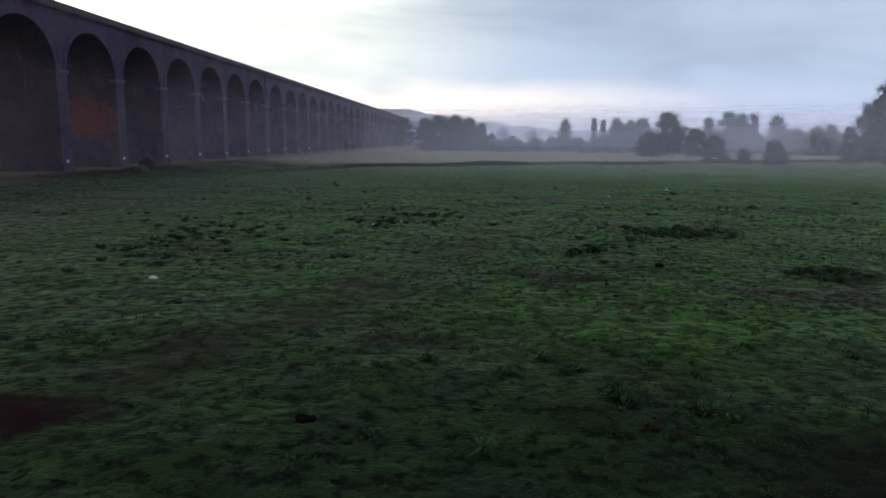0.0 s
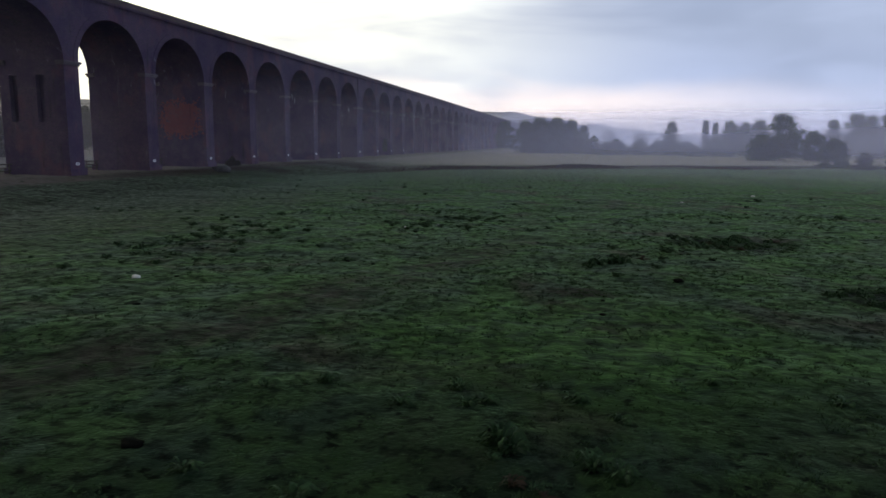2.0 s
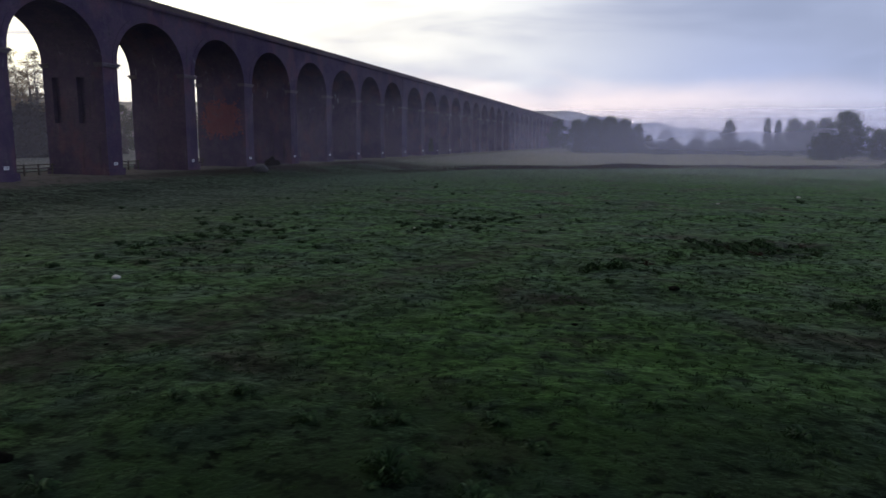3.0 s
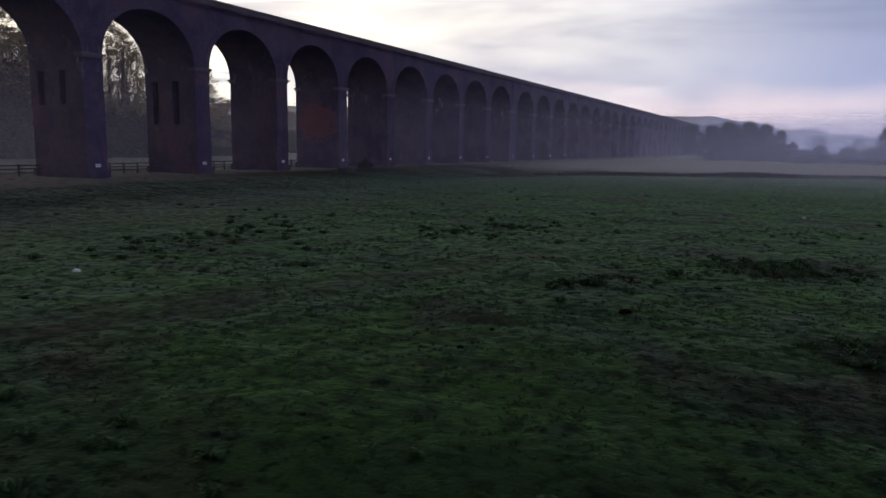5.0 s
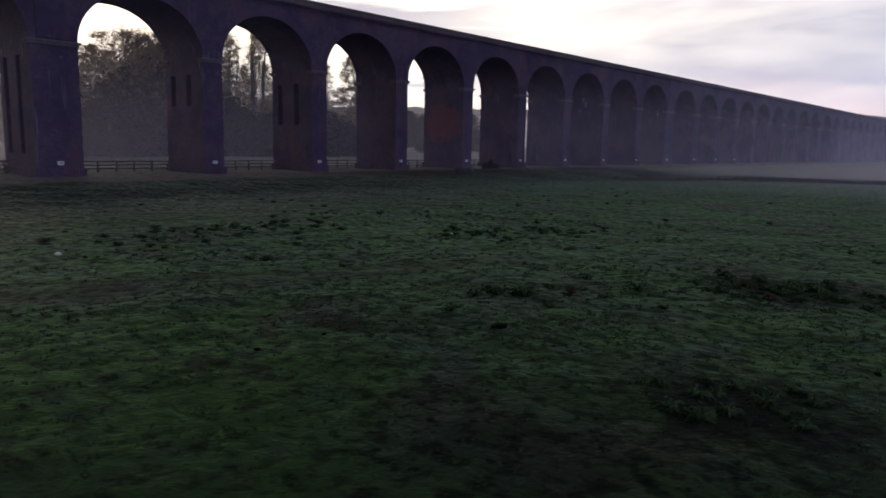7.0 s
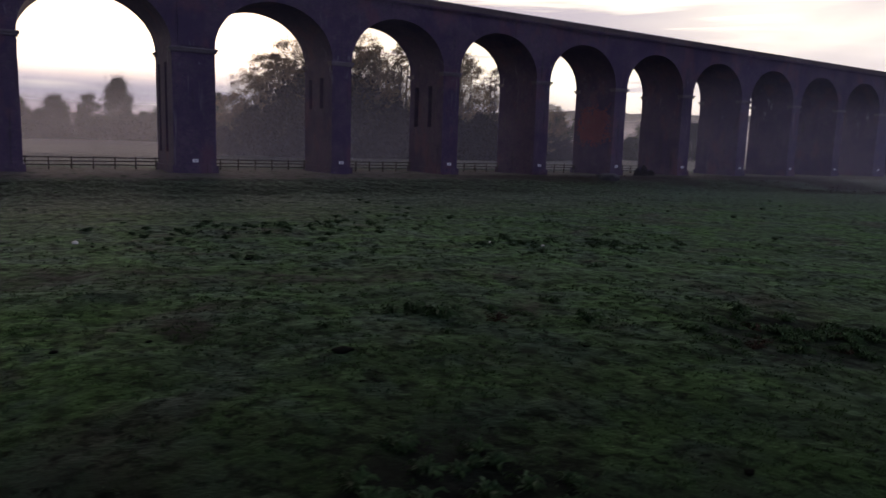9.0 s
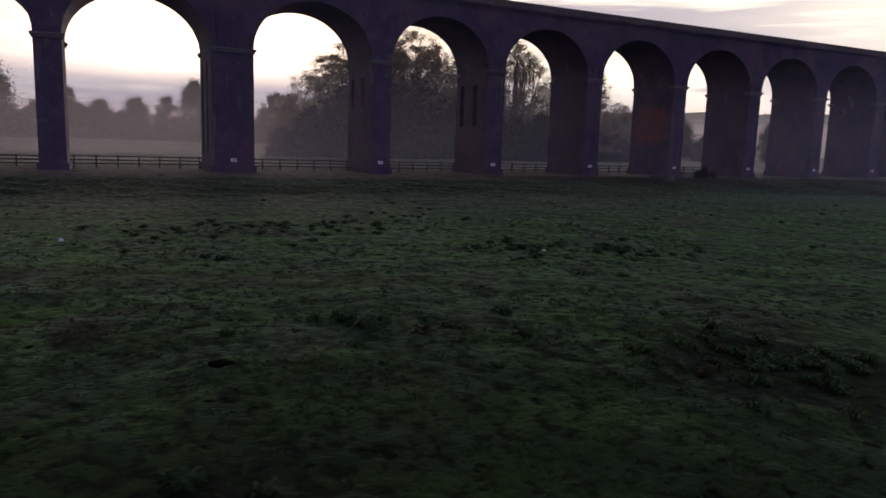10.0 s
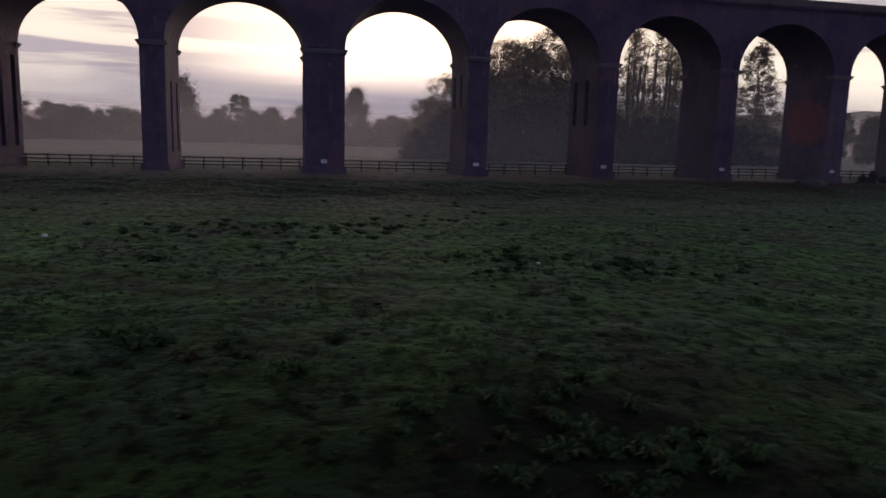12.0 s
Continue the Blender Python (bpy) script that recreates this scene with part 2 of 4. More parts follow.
def make_brick(name, light, dark_c, red):
    m, n, b = material(name, 0.85)
    p = n.add("ShaderNodeNewGeometry").outputs["Position"]
    s = n.add("ShaderNodeSeparateXYZ", Vector=p)
    run = n.math("ADD", s.outputs[0], s.outputs[1])
    uv = n.add("ShaderNodeCombineXYZ", X=run, Y=s.outputs[2]).outputs[0]
    t = n.add("ShaderNodeTexBrick", Vector=uv, Color1=(*light, 1), Color2=(*dark_c, 1), Mortar=(0.085, 0.078, 0.080, 1), Scale=1.0)
    n.put(t, "Mortar_Size", 0.008)
    n.put(t, "Brick_Width", 0.23)
    n.put(t, "Row_Height", 0.078)
    big, mid = n.noise(p, 0.22, 5, 0.6), n.noise(p, 1.6, 5, 0.65)
    col = n.mix(n.step(big, 0.42, 0.62), t.outputs[0], dark_c)
    col = n.mix(n.math("MULTIPLY", n.step(n.noise(n.scaled(p, (1, 1, 0.6)), 0.35, 4, 0.6), 0.52, 0.66), 0.55), col, red)
    # lime and damp that run down the face
    run_down = n.noise(n.scaled(p, (2.2, 2.2, 0.16)), 1.0, 4, 0.6)
    col = n.mix(n.math("MULTIPLY", n.step(run_down, 0.62, 0.76), 0.45), col, (0.24, 0.23, 0.22))
    col = n.mix(n.math("MULTIPLY", n.step(run_down, 0.42, 0.26), 0.6), col, (0.030, 0.028, 0.030))
    col = n.mix(n.math("MULTIPLY", n.step(mid, 0.5, 0.75), 0.35), col, (0.125, 0.112, 0.112))
    # white lime that has seeped out about the springing of the arches
    zone = n.math("MULTIPLY", n.step(s.outputs[2], 9.2, 12.2), n.step(s.outputs[2], 15.5, 12.8))
    seep = n.step(n.noise(n.scaled(p, (1.3, 1.3, 0.45)), 1.0, 5, 0.7, 0.6), 0.60, 0.70)
    col = n.mix(n.math("MULTIPLY", n.math("MULTIPLY", zone, seep), 0.6), col, (0.36, 0.37, 0.40))
    n.put(b, "Base_Color", col)
    bump(n, b, n.math("ADD", n.math("MULTIPLY", t.outputs[1], -0.6), mid), 0.5, 0.02)
    return m


def make_plain(name, a, c, scale, rough=0.8, relief=0.3, depth=0.02, stretch=(1, 1, 1), shine=0.3):
    """Two tones mixed by noise at two scales, with a fine relief."""
    m, n, b = material(name, rough)
    n.put(b, "Specular_IOR_Level", shine)
    p = n.scaled(n.add("ShaderNodeTexCoord").outputs["Object"], stretch)
    f, g = n.noise(p, scale, 5, 0.62), n.noise(p, scale * 5.3, 3, 0.6)
    rnd = n.add("ShaderNodeObjectInfo").outputs["Random"]
    fac = n.math("ADD", n.math("MULTIPLY", n.step(f, 0.34, 0.66), 0.6), n.math("ADD", n.math("MULTIPLY", g, 0.3), n.math("MULTIPLY", rnd, 0.2)))
    n.put(b, "Base_Color", n.mix(n.math("MINIMUM", fac, 1.0), a, c))
    bump(n, b, n.math("ADD", f, n.math("MULTIPLY", g, 0.4)), relief, depth)
    return m


def make_leaf(name, a, c, autumn=None, share=0.7, glow=0.3, dew=0.0):
    m = bpy.data.materials.new(name)
    m.use_nodes = True
    n = Nodes(m.node_tree)
    geo = n.add("ShaderNodeNewGeometry")
    rnd = geo.outputs["Random Per Island"]
    clump = n.noise(geo.outputs["Position"], 0.35, 3, 0.6)
    col = n.mix(n.math("ADD", n.math("MULTIPLY", rnd, 0.6), n.math("MULTIPLY", clump, 0.4)), a, c)
    if autumn:
        col = n.mix(n.step(n.math("ADD", n.math("MULTIPLY", clump, 0.7), n.math("MULTIPLY", rnd, 0.3)), share - 0.15, share), col, autumn)
    d = n.add("ShaderNodeBsdfPrincipled", Base_Color=col, Roughness=0.6)
    n.put(d, "Specular_IOR_Level", 0.08)
    n.put(d, "Sheen_Weight", dew)
    n.put(d, "Sheen_Roughness", 0.3)
    n.put(d, "Sheen_Tint", (0.5, 0.85, 0.55, 1))
    t = n.add("ShaderNodeBsdfTranslucent", Color=col)
    mixed = n.add("ShaderNodeMixShader", i0=glow, i1=d.outputs[0], i2=t.outputs[0])
    n.add("ShaderNodeOutputMaterial", Surface=mixed.outputs[0])
    return m


def make_mist(name, thick, top, fade, ends=None, south=1.35, clear=0.42, gain=0.0):
    """Thin ground mist: a sheet that scatters a share of the light and lets the rest through."""
    m = bpy.data.materials.new(name)
    m.use_nodes = True
    n = Nodes(m.node_tree)
    p = n.add("ShaderNodeNewGeometry").outputs["Position"]
    z = n.add("ShaderNodeSeparateXYZ", Vector=p).outputs[2]
    wisps = n.noise(n.scaled(p, (1, 1, 2.5)), 0.012, 4, 0.6)
    x = n.add("ShaderNodeSeparateXYZ", Vector=p).outputs[0]
    west = n.step(x, -58, -95)                 # deeper and warmer over the low field beyond the viaduct
    rise = n.math("ADD", n.step(z, -0.5, 3.0, 0.5, 1.0), n.math("MULTIPLY", west, 0.35 * gain))
    fall = n.step(z, top - fade, top, 1.0, 0.0)
    fac = n.math("MULTIPLY", n.math("MULTIPLY", rise, fall), n.math("MULTIPLY", n.step(wisps, 0.25, 0.75, 0.7, 1.25), thick), clamp=True)
    # thinner along the viaduct
    if not ends:
        fac = n.math("MULTIPLY", fac, n.math("ADD", 1.0, n.math("MULTIPLY", west, 0.15 * gain)))
        fac = n.math("MULTIPLY", fac, n.step(n.math("ABSOLUTE", n.math("ADD", x, 46.0)), 8, 75, clear, 1.0))
    if ends:
        y = n.add("ShaderNodeSeparateXYZ", Vector=p).outputs[1]
        fac = n.math("MULTIPLY", fac, n.step(y, 72, 48, 1.0, south))
        fac = n.math("MULTIPLY", fac, n.math("MULTIPLY", n.step(y, ends[0], ends[0] + 16), n.step(y, ends[1], ends[1] - 16)))
    tint = n.mix(west, (0.66, 0.67, 0.92), (0.77, 0.67, 0.66))
    d = n.add("ShaderNodeBsdfDiffuse", Color=tint, Normal=(0.0, 0.0, 1.0))
    t = n.add("ShaderNodeBsdfTranslucent", Color=tint)
    both = n.add("ShaderNodeAddShader", i0=d.outputs[0], i1=t.outputs[0])      # lit from both sides, as light scatters many times in mist
    clear_air = n.add("ShaderNodeBsdfTransparent")
    mixed = n.add("ShaderNodeMixShader", i0=fac, i1=clear_air.outputs[0], i2=both.outputs[0])
    n.add("ShaderNodeOutputMaterial", Surface=mixed.outputs[0])
    return m


def make_blade():
    """Grass blades: green, with patches of dewy blue-green and of tired brown."""
    m = bpy.data.materials.new("grass_blade")
    m.use_nodes = True
    n = Nodes(m.node_tree)
    geo = n.add("ShaderNodeNewGeometry")
    flatp = n.scaled(geo.outputs["Position"], (1, 1, 0))
    rnd = geo.outputs["Random Per Island"]
    col = n.mix(rnd, (0.021, 0.046, 0.016), (0.041, 0.074, 0.027))
    col = n.mix(n.math("MULTIPLY", n.step(n.noise(flatp, 0.55, 4, 0.6), 0.44, 0.64), 0.7), col, (0.027, 0.050, 0.033))
    col = n.mix(n.math("MULTIPLY", n.step(n.noise(n.vmath("ADD", flatp, (31, 17, 0)), 0.16, 5, 0.65, 0.8), 0.50, 0.68), 0.5), col, (0.033, 0.029, 0.026))
    col = n.mix(n.math("MULTIPLY", n.step(n.noise(flatp, 1.7, 5, 0.62), 0.54, 0.72), 0.4), col, (0.036, 0.034, 0.024))
    d = n.add("ShaderNodeBsdfPrincipled", Base_Color=col, Roughness=0.8)
    n.put(d, "Specular_IOR_Level", 0.03)
    n.put(d, "Sheen_Weight", 0.3)
    n.put(d, "Sheen_Roughness", 0.3)
    n.put(d, "Sheen_Tint", (0.42, 0.76, 0.40, 1))
    t = n.add("ShaderNodeBsdfTranslucent", Color=col)
    mixed = n.add("ShaderNodeMixShader", i0=0.25, i1=d.outputs[0], i2=t.outputs[0])
    n.add("ShaderNodeOutputMaterial", Surface=mixed.outputs[0])
    return m


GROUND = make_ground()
BRICK = make_brick("sooty_brick", (0.112, 0.062, 0.110), (0.060, 0.037, 0.080), (0.138, 0.062, 0.082))
RED_BRICK = make_brick("red_repair_brick", (0.265, 0.064, 0.066), (0.18, 0.052, 0.058), (0.275, 0.064, 0.062))
PARAPET = make_brick("weathered_parapet_brick", (0.165, 0.118, 0.112), (0.110, 0.080, 0.082), (0.165, 0.098, 0.090))
STONE = make_plain("gritstone", (0.095, 0.078, 0.092), (0.155, 0.128, 0.140), 2.0, 0.85, 0.5, 0.02)
WOOD = make_plain("weathered_fence_wood", (0.045, 0.035, 0.03), (0.10, 0.085, 0.075), 3.0, 0.85, 0.4, 0.01, (1, 0.15, 1))
BARK = make_plain("bark", (0.06, 0.052, 0.045), (0.12, 0.105, 0.09), 4.0, 0.9, 0.8, 0.05, (1, 1, 0.25))
PLATE = make_plain("white_sign_plate", (0.66, 0.66, 0.66), (0.80, 0.80, 0.79), 3.0, 0.45, 0.05, 0.002)
INK = make_plain("sign_ink", (0.03, 0.03, 0.035), (0.05, 0.05, 0.06), 3.0, 0.5, 0.05, 0.002)
SPOIL = make_plain("spoil_heap_earth", (0.034, 0.032, 0.030), (0.070, 0.066, 0.062), 1.5, 0.95, 0.9, 0.08)
PEBBLE = make_plain("pale_stone", (0.40, 0.40, 0.38), (0.58, 0.57, 0.54), 5.0, 0.8, 0.4, 0.02)
DUNG = make_plain("dark_clod", (0.0025, 0.0028, 0.0022), (0.006, 0.006, 0.005), 9.0, 0.9, 0.9, 0.03, shine=0.02)
RUST_WEED = make_leaf("rusty_dock_leaf", (0.018, 0.011, 0.008), (0.042, 0.024, 0.016))
METAL = make_plain("grey_metal", (0.18, 0.18, 0.19), (0.3, 0.3, 0.3), 3.0, 0.5, 0.1, 0.005)
TUFT = make_blade()
DOCK = make_leaf("dock_leaf", (0.008, 0.018, 0.008), (0.042, 0.088, 0.034), (0.050, 0.044, 0.026), 0.92, dew=0.07)
REED = make_leaf("dry_ditch_reed", (0.034, 0.027, 0.023), (0.066, 0.050, 0.042))
LEAF = make_leaf("tree_leaf", (0.030, 0.045, 0.024), (0.060, 0.080, 0.036))
AUTUMN = make_leaf("turning_willow_leaf", (0.095, 0.090, 0.058), (0.17, 0.150, 0.095), (0.24, 0.165, 0.085), 0.58, 0.5)
BRAMBLE = make_leaf("bramble_leaf", (0.036, 0.032, 0.026), (0.066, 0.056, 0.042), glow=0.3)
WOODS = make_plain("wooded_hill", (0.030, 0.042, 0.030), (0.075, 0.085, 0.055), 0.02, 0.95, 0.9, 2.0)
HAWTHORN = make_leaf("hawthorn_leaf", (0.020, 0.026, 0.018), (0.045, 0.050, 0.030))

# ---- helpers for meshes ----


def mesh_from(name, verts, faces, mat, smooth=False):
    me = bpy.data.meshes.new(name)
    me.from_pydata(verts, [], faces)
    me.materials.append(mat)
    if smooth:
        me.polygons.foreach_set("use_smooth", [True] * len(me.polygons))
    me.update()
    return me


def part(name, data, mat, parent, label=""):
    """Link a bmesh or a mesh as one object under a thing or a part."""
    if isinstance(data, bmesh.types.BMesh):
        me = bpy.data.meshes.new(name)
        bmesh.ops.recalc_face_normals(data, faces=data.faces)
        data.to_mesh(me)
        data.free()
        me.materials.append(mat)
    else:
        me = data
    ob = new(name, me)
    ob.parent = parent
    return tagged(ob, label)


def add_box(bm, lo, hi):
    x0, y0, z0 = lo
    x1, y1, z1 = hi
    v = [bm.verts.new(c) for c in ((x0, y0, z0), (x1, y0, z0), (x1, y1, z0), (x0, y1, z0), (x0, y0, z1), (x1, y0, z1), (x1, y1, z1), (x0, y1, z1))]
    for f in ((3, 2, 1, 0), (4, 5, 6, 7), (0, 1, 5, 4), (1, 2, 6, 5), (2, 3, 7, 6), (3, 0, 4, 7)):
        bm.faces.new([v[i] for i in f])


def boxes(*pairs):
    bm = bmesh.new()
    for lo, hi in pairs:
        add_box(bm, lo, hi)
    return bm


def smooth01(x, a, b):
    t = np.clip((np.asarray(x, float) - a) / (b - a), 0, 1)
    return t * t * (3 - 2 * t)


def land(x, y):
    """Height of the ground: the pasture, the bank that the piers stand on, the slow rise beyond."""
    x, y = np.asarray(x, float), np.asarray(y, float)
    z = 1.32 * smooth01(-x, 30, 44.5)
    z = z + 1.9 * smooth01(-x, 62, 210)
    z = z - 0.10 * smooth01(x, 5, 40)
    # the shallow ditch across the far end of the pasture
    d = (y - ditch(x)) / 3.0
    return z - 0.25 * np.exp(-d * d) * smooth01(x, -42, -36)


def ditch(x):
    """The ditch's course: it bends towards the south as it nears the piers."""
    return 150 + 0.5 * x - 0.055 * np.maximum(0, -18 - x) ** 2


def value_noise(x, y, seed):
    """Smooth random values between -1 and 1 on a lattice of step 1."""
    table = np.random.default_rng(seed).uniform(-1, 1, (257, 257))
    xi, yi = np.floor(x).astype(int), np.floor(y).astype(int)
    fx, fy = x - xi, y - yi
    fx, fy = fx * fx * (3 - 2 * fx), fy * fy * (3 - 2 * fy)
    a, b = table[xi % 256, yi % 256], table[(xi + 1) % 256, yi % 256]
    c, d = table[xi % 256, (yi + 1) % 256], table[(xi + 1) % 256, (yi + 1) % 256]
    return (a + (b - a) * fx) * (1 - fy) + (c + (d - c) * fx) * fy


def bumps(x, y):
    """Hoof-trodden unevenness of the near pasture."""
    z = 0.07 * value_noise(x * 0.31 + 0.2 * y, y * 0.33 - 0.1 * x, 1) + 0.045 * value_noise(x * 0.9 - 0.3 * y, y * 0.8 + 0.3 * x, 2)
    z = z + 0.022 * value_noise(x * 1.9 + 0.7 * y, y * 2.1 - 0.6 * x, 3)
    return z * smooth01(np.hypot(x, y - 30), 120, 60)


def height(x, y):
    return float(land(x, y) + bumps(np.asarray(x, float), np.asarray(y, float)))

# ---- ground ----


def spaced(lo, hi, step, limit):
    """Even steps in the middle, growing ones out to the limit on either side."""
    mid = list(np.arange(lo, hi + step / 2, step))
    up_side, down_side, s = [mid[-1]], [mid[0]], step
    while up_side[-1] < limit:
        s *= 1.13
        up_side.append(up_side[-1] + s)
    s = step
    while down_side[-1] > -limit:
        s *= 1.13
        down_side.append(down_side[-1] - s)
    return np.array(down_side[:0:-1] + mid + up_side[1:])


def build_ground():
    xs, ys = spaced(-48, 42, 0.33, 4200), spaced(2, 72, 0.33, 4200)
    gx, gy = np.meshgrid(xs, ys)
    gz = land(gx, gy) + bumps(gx, gy)
    rng = np.random.default_rng(5)
    gz += rng.normal(0, 0.005, gz.shape) * smooth01(np.hypot(gx, gy - 30), 90, 50)
    verts = np.stack([gx, gy, gz], -1).reshape(-1, 3)
    w = len(xs)
    i = np.arange(len(ys) - 1)[:, None] * w + np.arange(w - 1)[None]
    faces = np.stack([i, i + 1, i + w + 1, i + w], -1).reshape(-1, 4)
    me = mesh_from("ground", verts.tolist(), faces.tolist(), GROUND, True)
    tagged(new("ground", me), "rough grazed pasture with bare muddy patches and dew", "pasture", kind="structure")


build_ground()


def build_hills():
    """The wooded valley side all round the horizon."""
    knots = [(-180, 2.0), (-120, 1.6), (-60, 0.9), (-30, 0.6), (-8, 0.75), (-3, 1.1), (0, 1.5), (5, 2.4), (10, 2.6), (40, 3.0), (60, 2.6), (75, 1.6), (90, 1.5), (110, 1.8), (140, 2.2), (180, 2.0)]
    az = np.linspace(-180, 180, 721)
    el = np.interp(az, [k[0] for k in knots], [k[1] for k in knots])
    rng = np.random.default_rng(11)
    tops = np.convolve(rng.normal(0, 1, az.size), np.ones(3) / 3, "same") * 1.6 + np.convolve(rng.normal(0, 1, az.size), np.ones(21) / 21, "same") * 7
    rows = []
    for k, (r, share) in enumerate(((620, -0.05), (760, 0.35), (900, 0.75), (980, 1.0), (1300, 1.05), (1700, -0.1))):
        h = 4 + share * 980 * np.tan(np.radians(el)) + (tops if k in (3, 4) else tops * 0.4 if k == 2 else 0)
        if share < 0:
            h = np.full(az.size, -3.0)
        rows.append(np.stack([-r * np.sin(np.radians(az)), r * np.cos(np.radians(az)) + 20, h], -1))
    verts, w = np.concatenate(rows), az.size
    faces = [(k * w + i, k * w + i + 1, (k + 1) * w + i + 1, (k + 1) * w + i) for k in range(len(rows) - 1) for i in range(w - 1)]
    tagged(new("hill", mesh_from("hill", verts.tolist(), faces, WOODS, True)), "low wooded valley side fading into the mist", "hill", kind="structure")


build_hills()


def build_mist():
    """Curved sheets of ground mist, one behind the other, across the valley."""
    for r, thick, top, fade in ((72, 0.055, 16, 14), (98, 0.085, 24, 20), (140, 0.11, 25, 20), (275, 0.21, 25, 21), (470, 0.40, 34, 26), (680, 0.60, 46, 30)):
        az = np.radians(np.linspace(-75, 150, 90))
        lo = np.stack([-r * np.sin(az), 25 + r * np.cos(az), np.full(az.size, -2.0)], -1)
        hi = lo + np.array([0, 0, 300.0])
        verts = np.concatenate([lo, hi]).tolist()
        w = az.size
        faces = [(i, i + 1, w + i + 1, w + i) for i in range(w - 1)]
        ob = new("mist", mesh_from("mist", verts, faces, make_mist("thin_mist", thick, top, fade, clear=0.48 if r < 300 else 0.9, gain=1.4 if r < 130 else -0.7), True))
        ob.visible_shadow = False
        tagged(ob, "thin bluish dawn mist lying over the valley", "mist", kind="stuff")

    # a thin sheet added before the piers, for haze and the sky's veiling glare
    y0, y1 = 10, 150
    verts = [(-43.4, y, z) for z in (0.5, 30.0) for y in (y0, (y0 + y1) / 2, y1)]
    ob = new("mist", mesh_from("mist", verts, [(0, 1, 4, 3), (1, 2, 5, 4)], make_mist("glare_mist", 0.010, 30, 10, (y0, y1), 1.7), True))
    ob.visible_shadow = False
    tagged(ob, "faint bluish veil of haze and sky glare at the brick piers", "mist", kind="stuff")


build_mist()

# ---- viaduct ----
NEAR, FAR = -44.7, -52.1             # the two faces
SPAN, WIDE, PIER, KING = 11.15, 11.6, 2.1, 3.8    # opening, opening beside a thick pier, ordinary pier, thick pier
BASE, IMPOST, CROWN, DECK, TOP = 0.9, 12.6, 17.5, 18.95, 20.0
KING_AT = 38.35                      # middle of one thick pier; every ninth is thick
BAY = 7 * SPAN + 2 * WIDE + 8 * PIER + KING


def pier_list(first, last):
    """(middle, width, is thick, steps from the thick pier) of each pier, south to north."""
    found = []
    for k in range(first, last):
        turn, i = divmod(k, 9)
        if i == 0:
            found.append((KING_AT + turn * BAY, KING, True, k))
        else:
            # the openings south of the thick pier are a little wider
            found.append((KING_AT + turn * BAY + KING / 2 + WIDE + (i - 1) * SPAN + (i - 0.5) * PIER - (0.2 if k == -1 else 1.1 if k < -1 else 0), PIER, False, k))
    return found


PIERS = pier_list(-8, 46)


def finished(bm, mat, name):
    me = bpy.data.meshes.new(name)
    bmesh.ops.recalc_face_normals(bm, faces=bm.faces)
    bm.to_mesh(me)
    bm.free()
    me.materials.append(mat)
    return me


def pier_mesh(width, slot):
    """A pier about its own middle: core, cladding that leaves two tall slots in each side, plinth."""
    h, deep = width / 2, 0.5
    x0, a0, a1, b0, b1, x1 = FAR, -51.0, -50.05, -47.95, -47.0, NEAR
    lo, hi = slot
    if lo == hi:
        return finished(boxes(((x0, -h, BASE), (x1, h, IMPOST))), BRICK, "pier")
    bm = boxes(((x0, -h + deep, BASE), (x1, h - deep, IMPOST)))
    for y0, y1 in ((-h, -h + deep), (h - deep, h)):
        for p, q in ((x0, a0), (a1, b0), (b1, x1)):
            add_box(bm, (p, y0, BASE), (q, y1, IMPOST))
        for p, q in ((a0, a1), (b0, b1)):
            add_box(bm, (p, y0, BASE), (q, y1, lo))
            add_box(bm, (p, y0, hi), (q, y1, IMPOST))
    me = bpy.data.meshes.new("pier")
    bmesh.ops.recalc_face_normals(bm, faces=bm.faces)
    bm.to_mesh(me)
    bm.free()
    me.materials.append(BRICK)
    return me


def ring_mesh(width, z0, z1, out):
    """The stepped caps of a pier, round its front and its back, with short returns on the sides."""
    h, zm = width / 2, z0 + (z1 - z0) * 0.5
    bm = bmesh.new()
    for a, b in ((FAR - out, FAR + 0.85), (NEAR - 0.85, NEAR + out)):
        inner = out * 0.45
        lo, hi = (a + inner, b) if a < FAR else (a, b - inner)
        add_box(bm, (lo, -h - out * 0.55, z0), (hi, h + out * 0.55, zm))
        add_box(bm, (a, -h - out, zm), (b, h + out, z1))
    me = bpy.data.meshes.new("course")
    bmesh.ops.recalc_face_normals(bm, faces=bm.faces)
    bmesh.ops.bevel(bm, geom=bm.edges[:], offset=0.025, segments=1, affect="EDGES")
    bm.to_mesh(me)
    bm.free()
    me.materials.append(STONE)
    return me


def arch_points(span, count=28):
    pts, a, b = [], span / 2, CROWN - IMPOST
    for i in range(count + 1):
        t = math.pi * i / count
        pts.append((-a * math.cos(t), IMPOST + b * math.sin(t)))
    return pts


def arch_mesh(span):
    """Spandrels and barrel of one opening, about its middle."""
    pts = arch_points(span)
    verts, faces = [], []
    n = len(pts)
    for x in (NEAR, FAR):
        verts += [(x, y, z) for y, z in pts] + [(x, y, DECK) for y, z in pts]
    for i in range(n - 1):
        faces.append((i, i + 1, n + i + 1, n + i))
        faces.append((2 * n + i + 1, 2 * n + i, 3 * n + i, 3 * n + i + 1))
        faces.append((i + 1, i, 2 * n + i, 2 * n + i + 1))
        faces.append((n + i, n + i + 1, 3 * n + i + 1, 3 * n + i))
    return mesh_from("arch", verts, faces, BRICK)


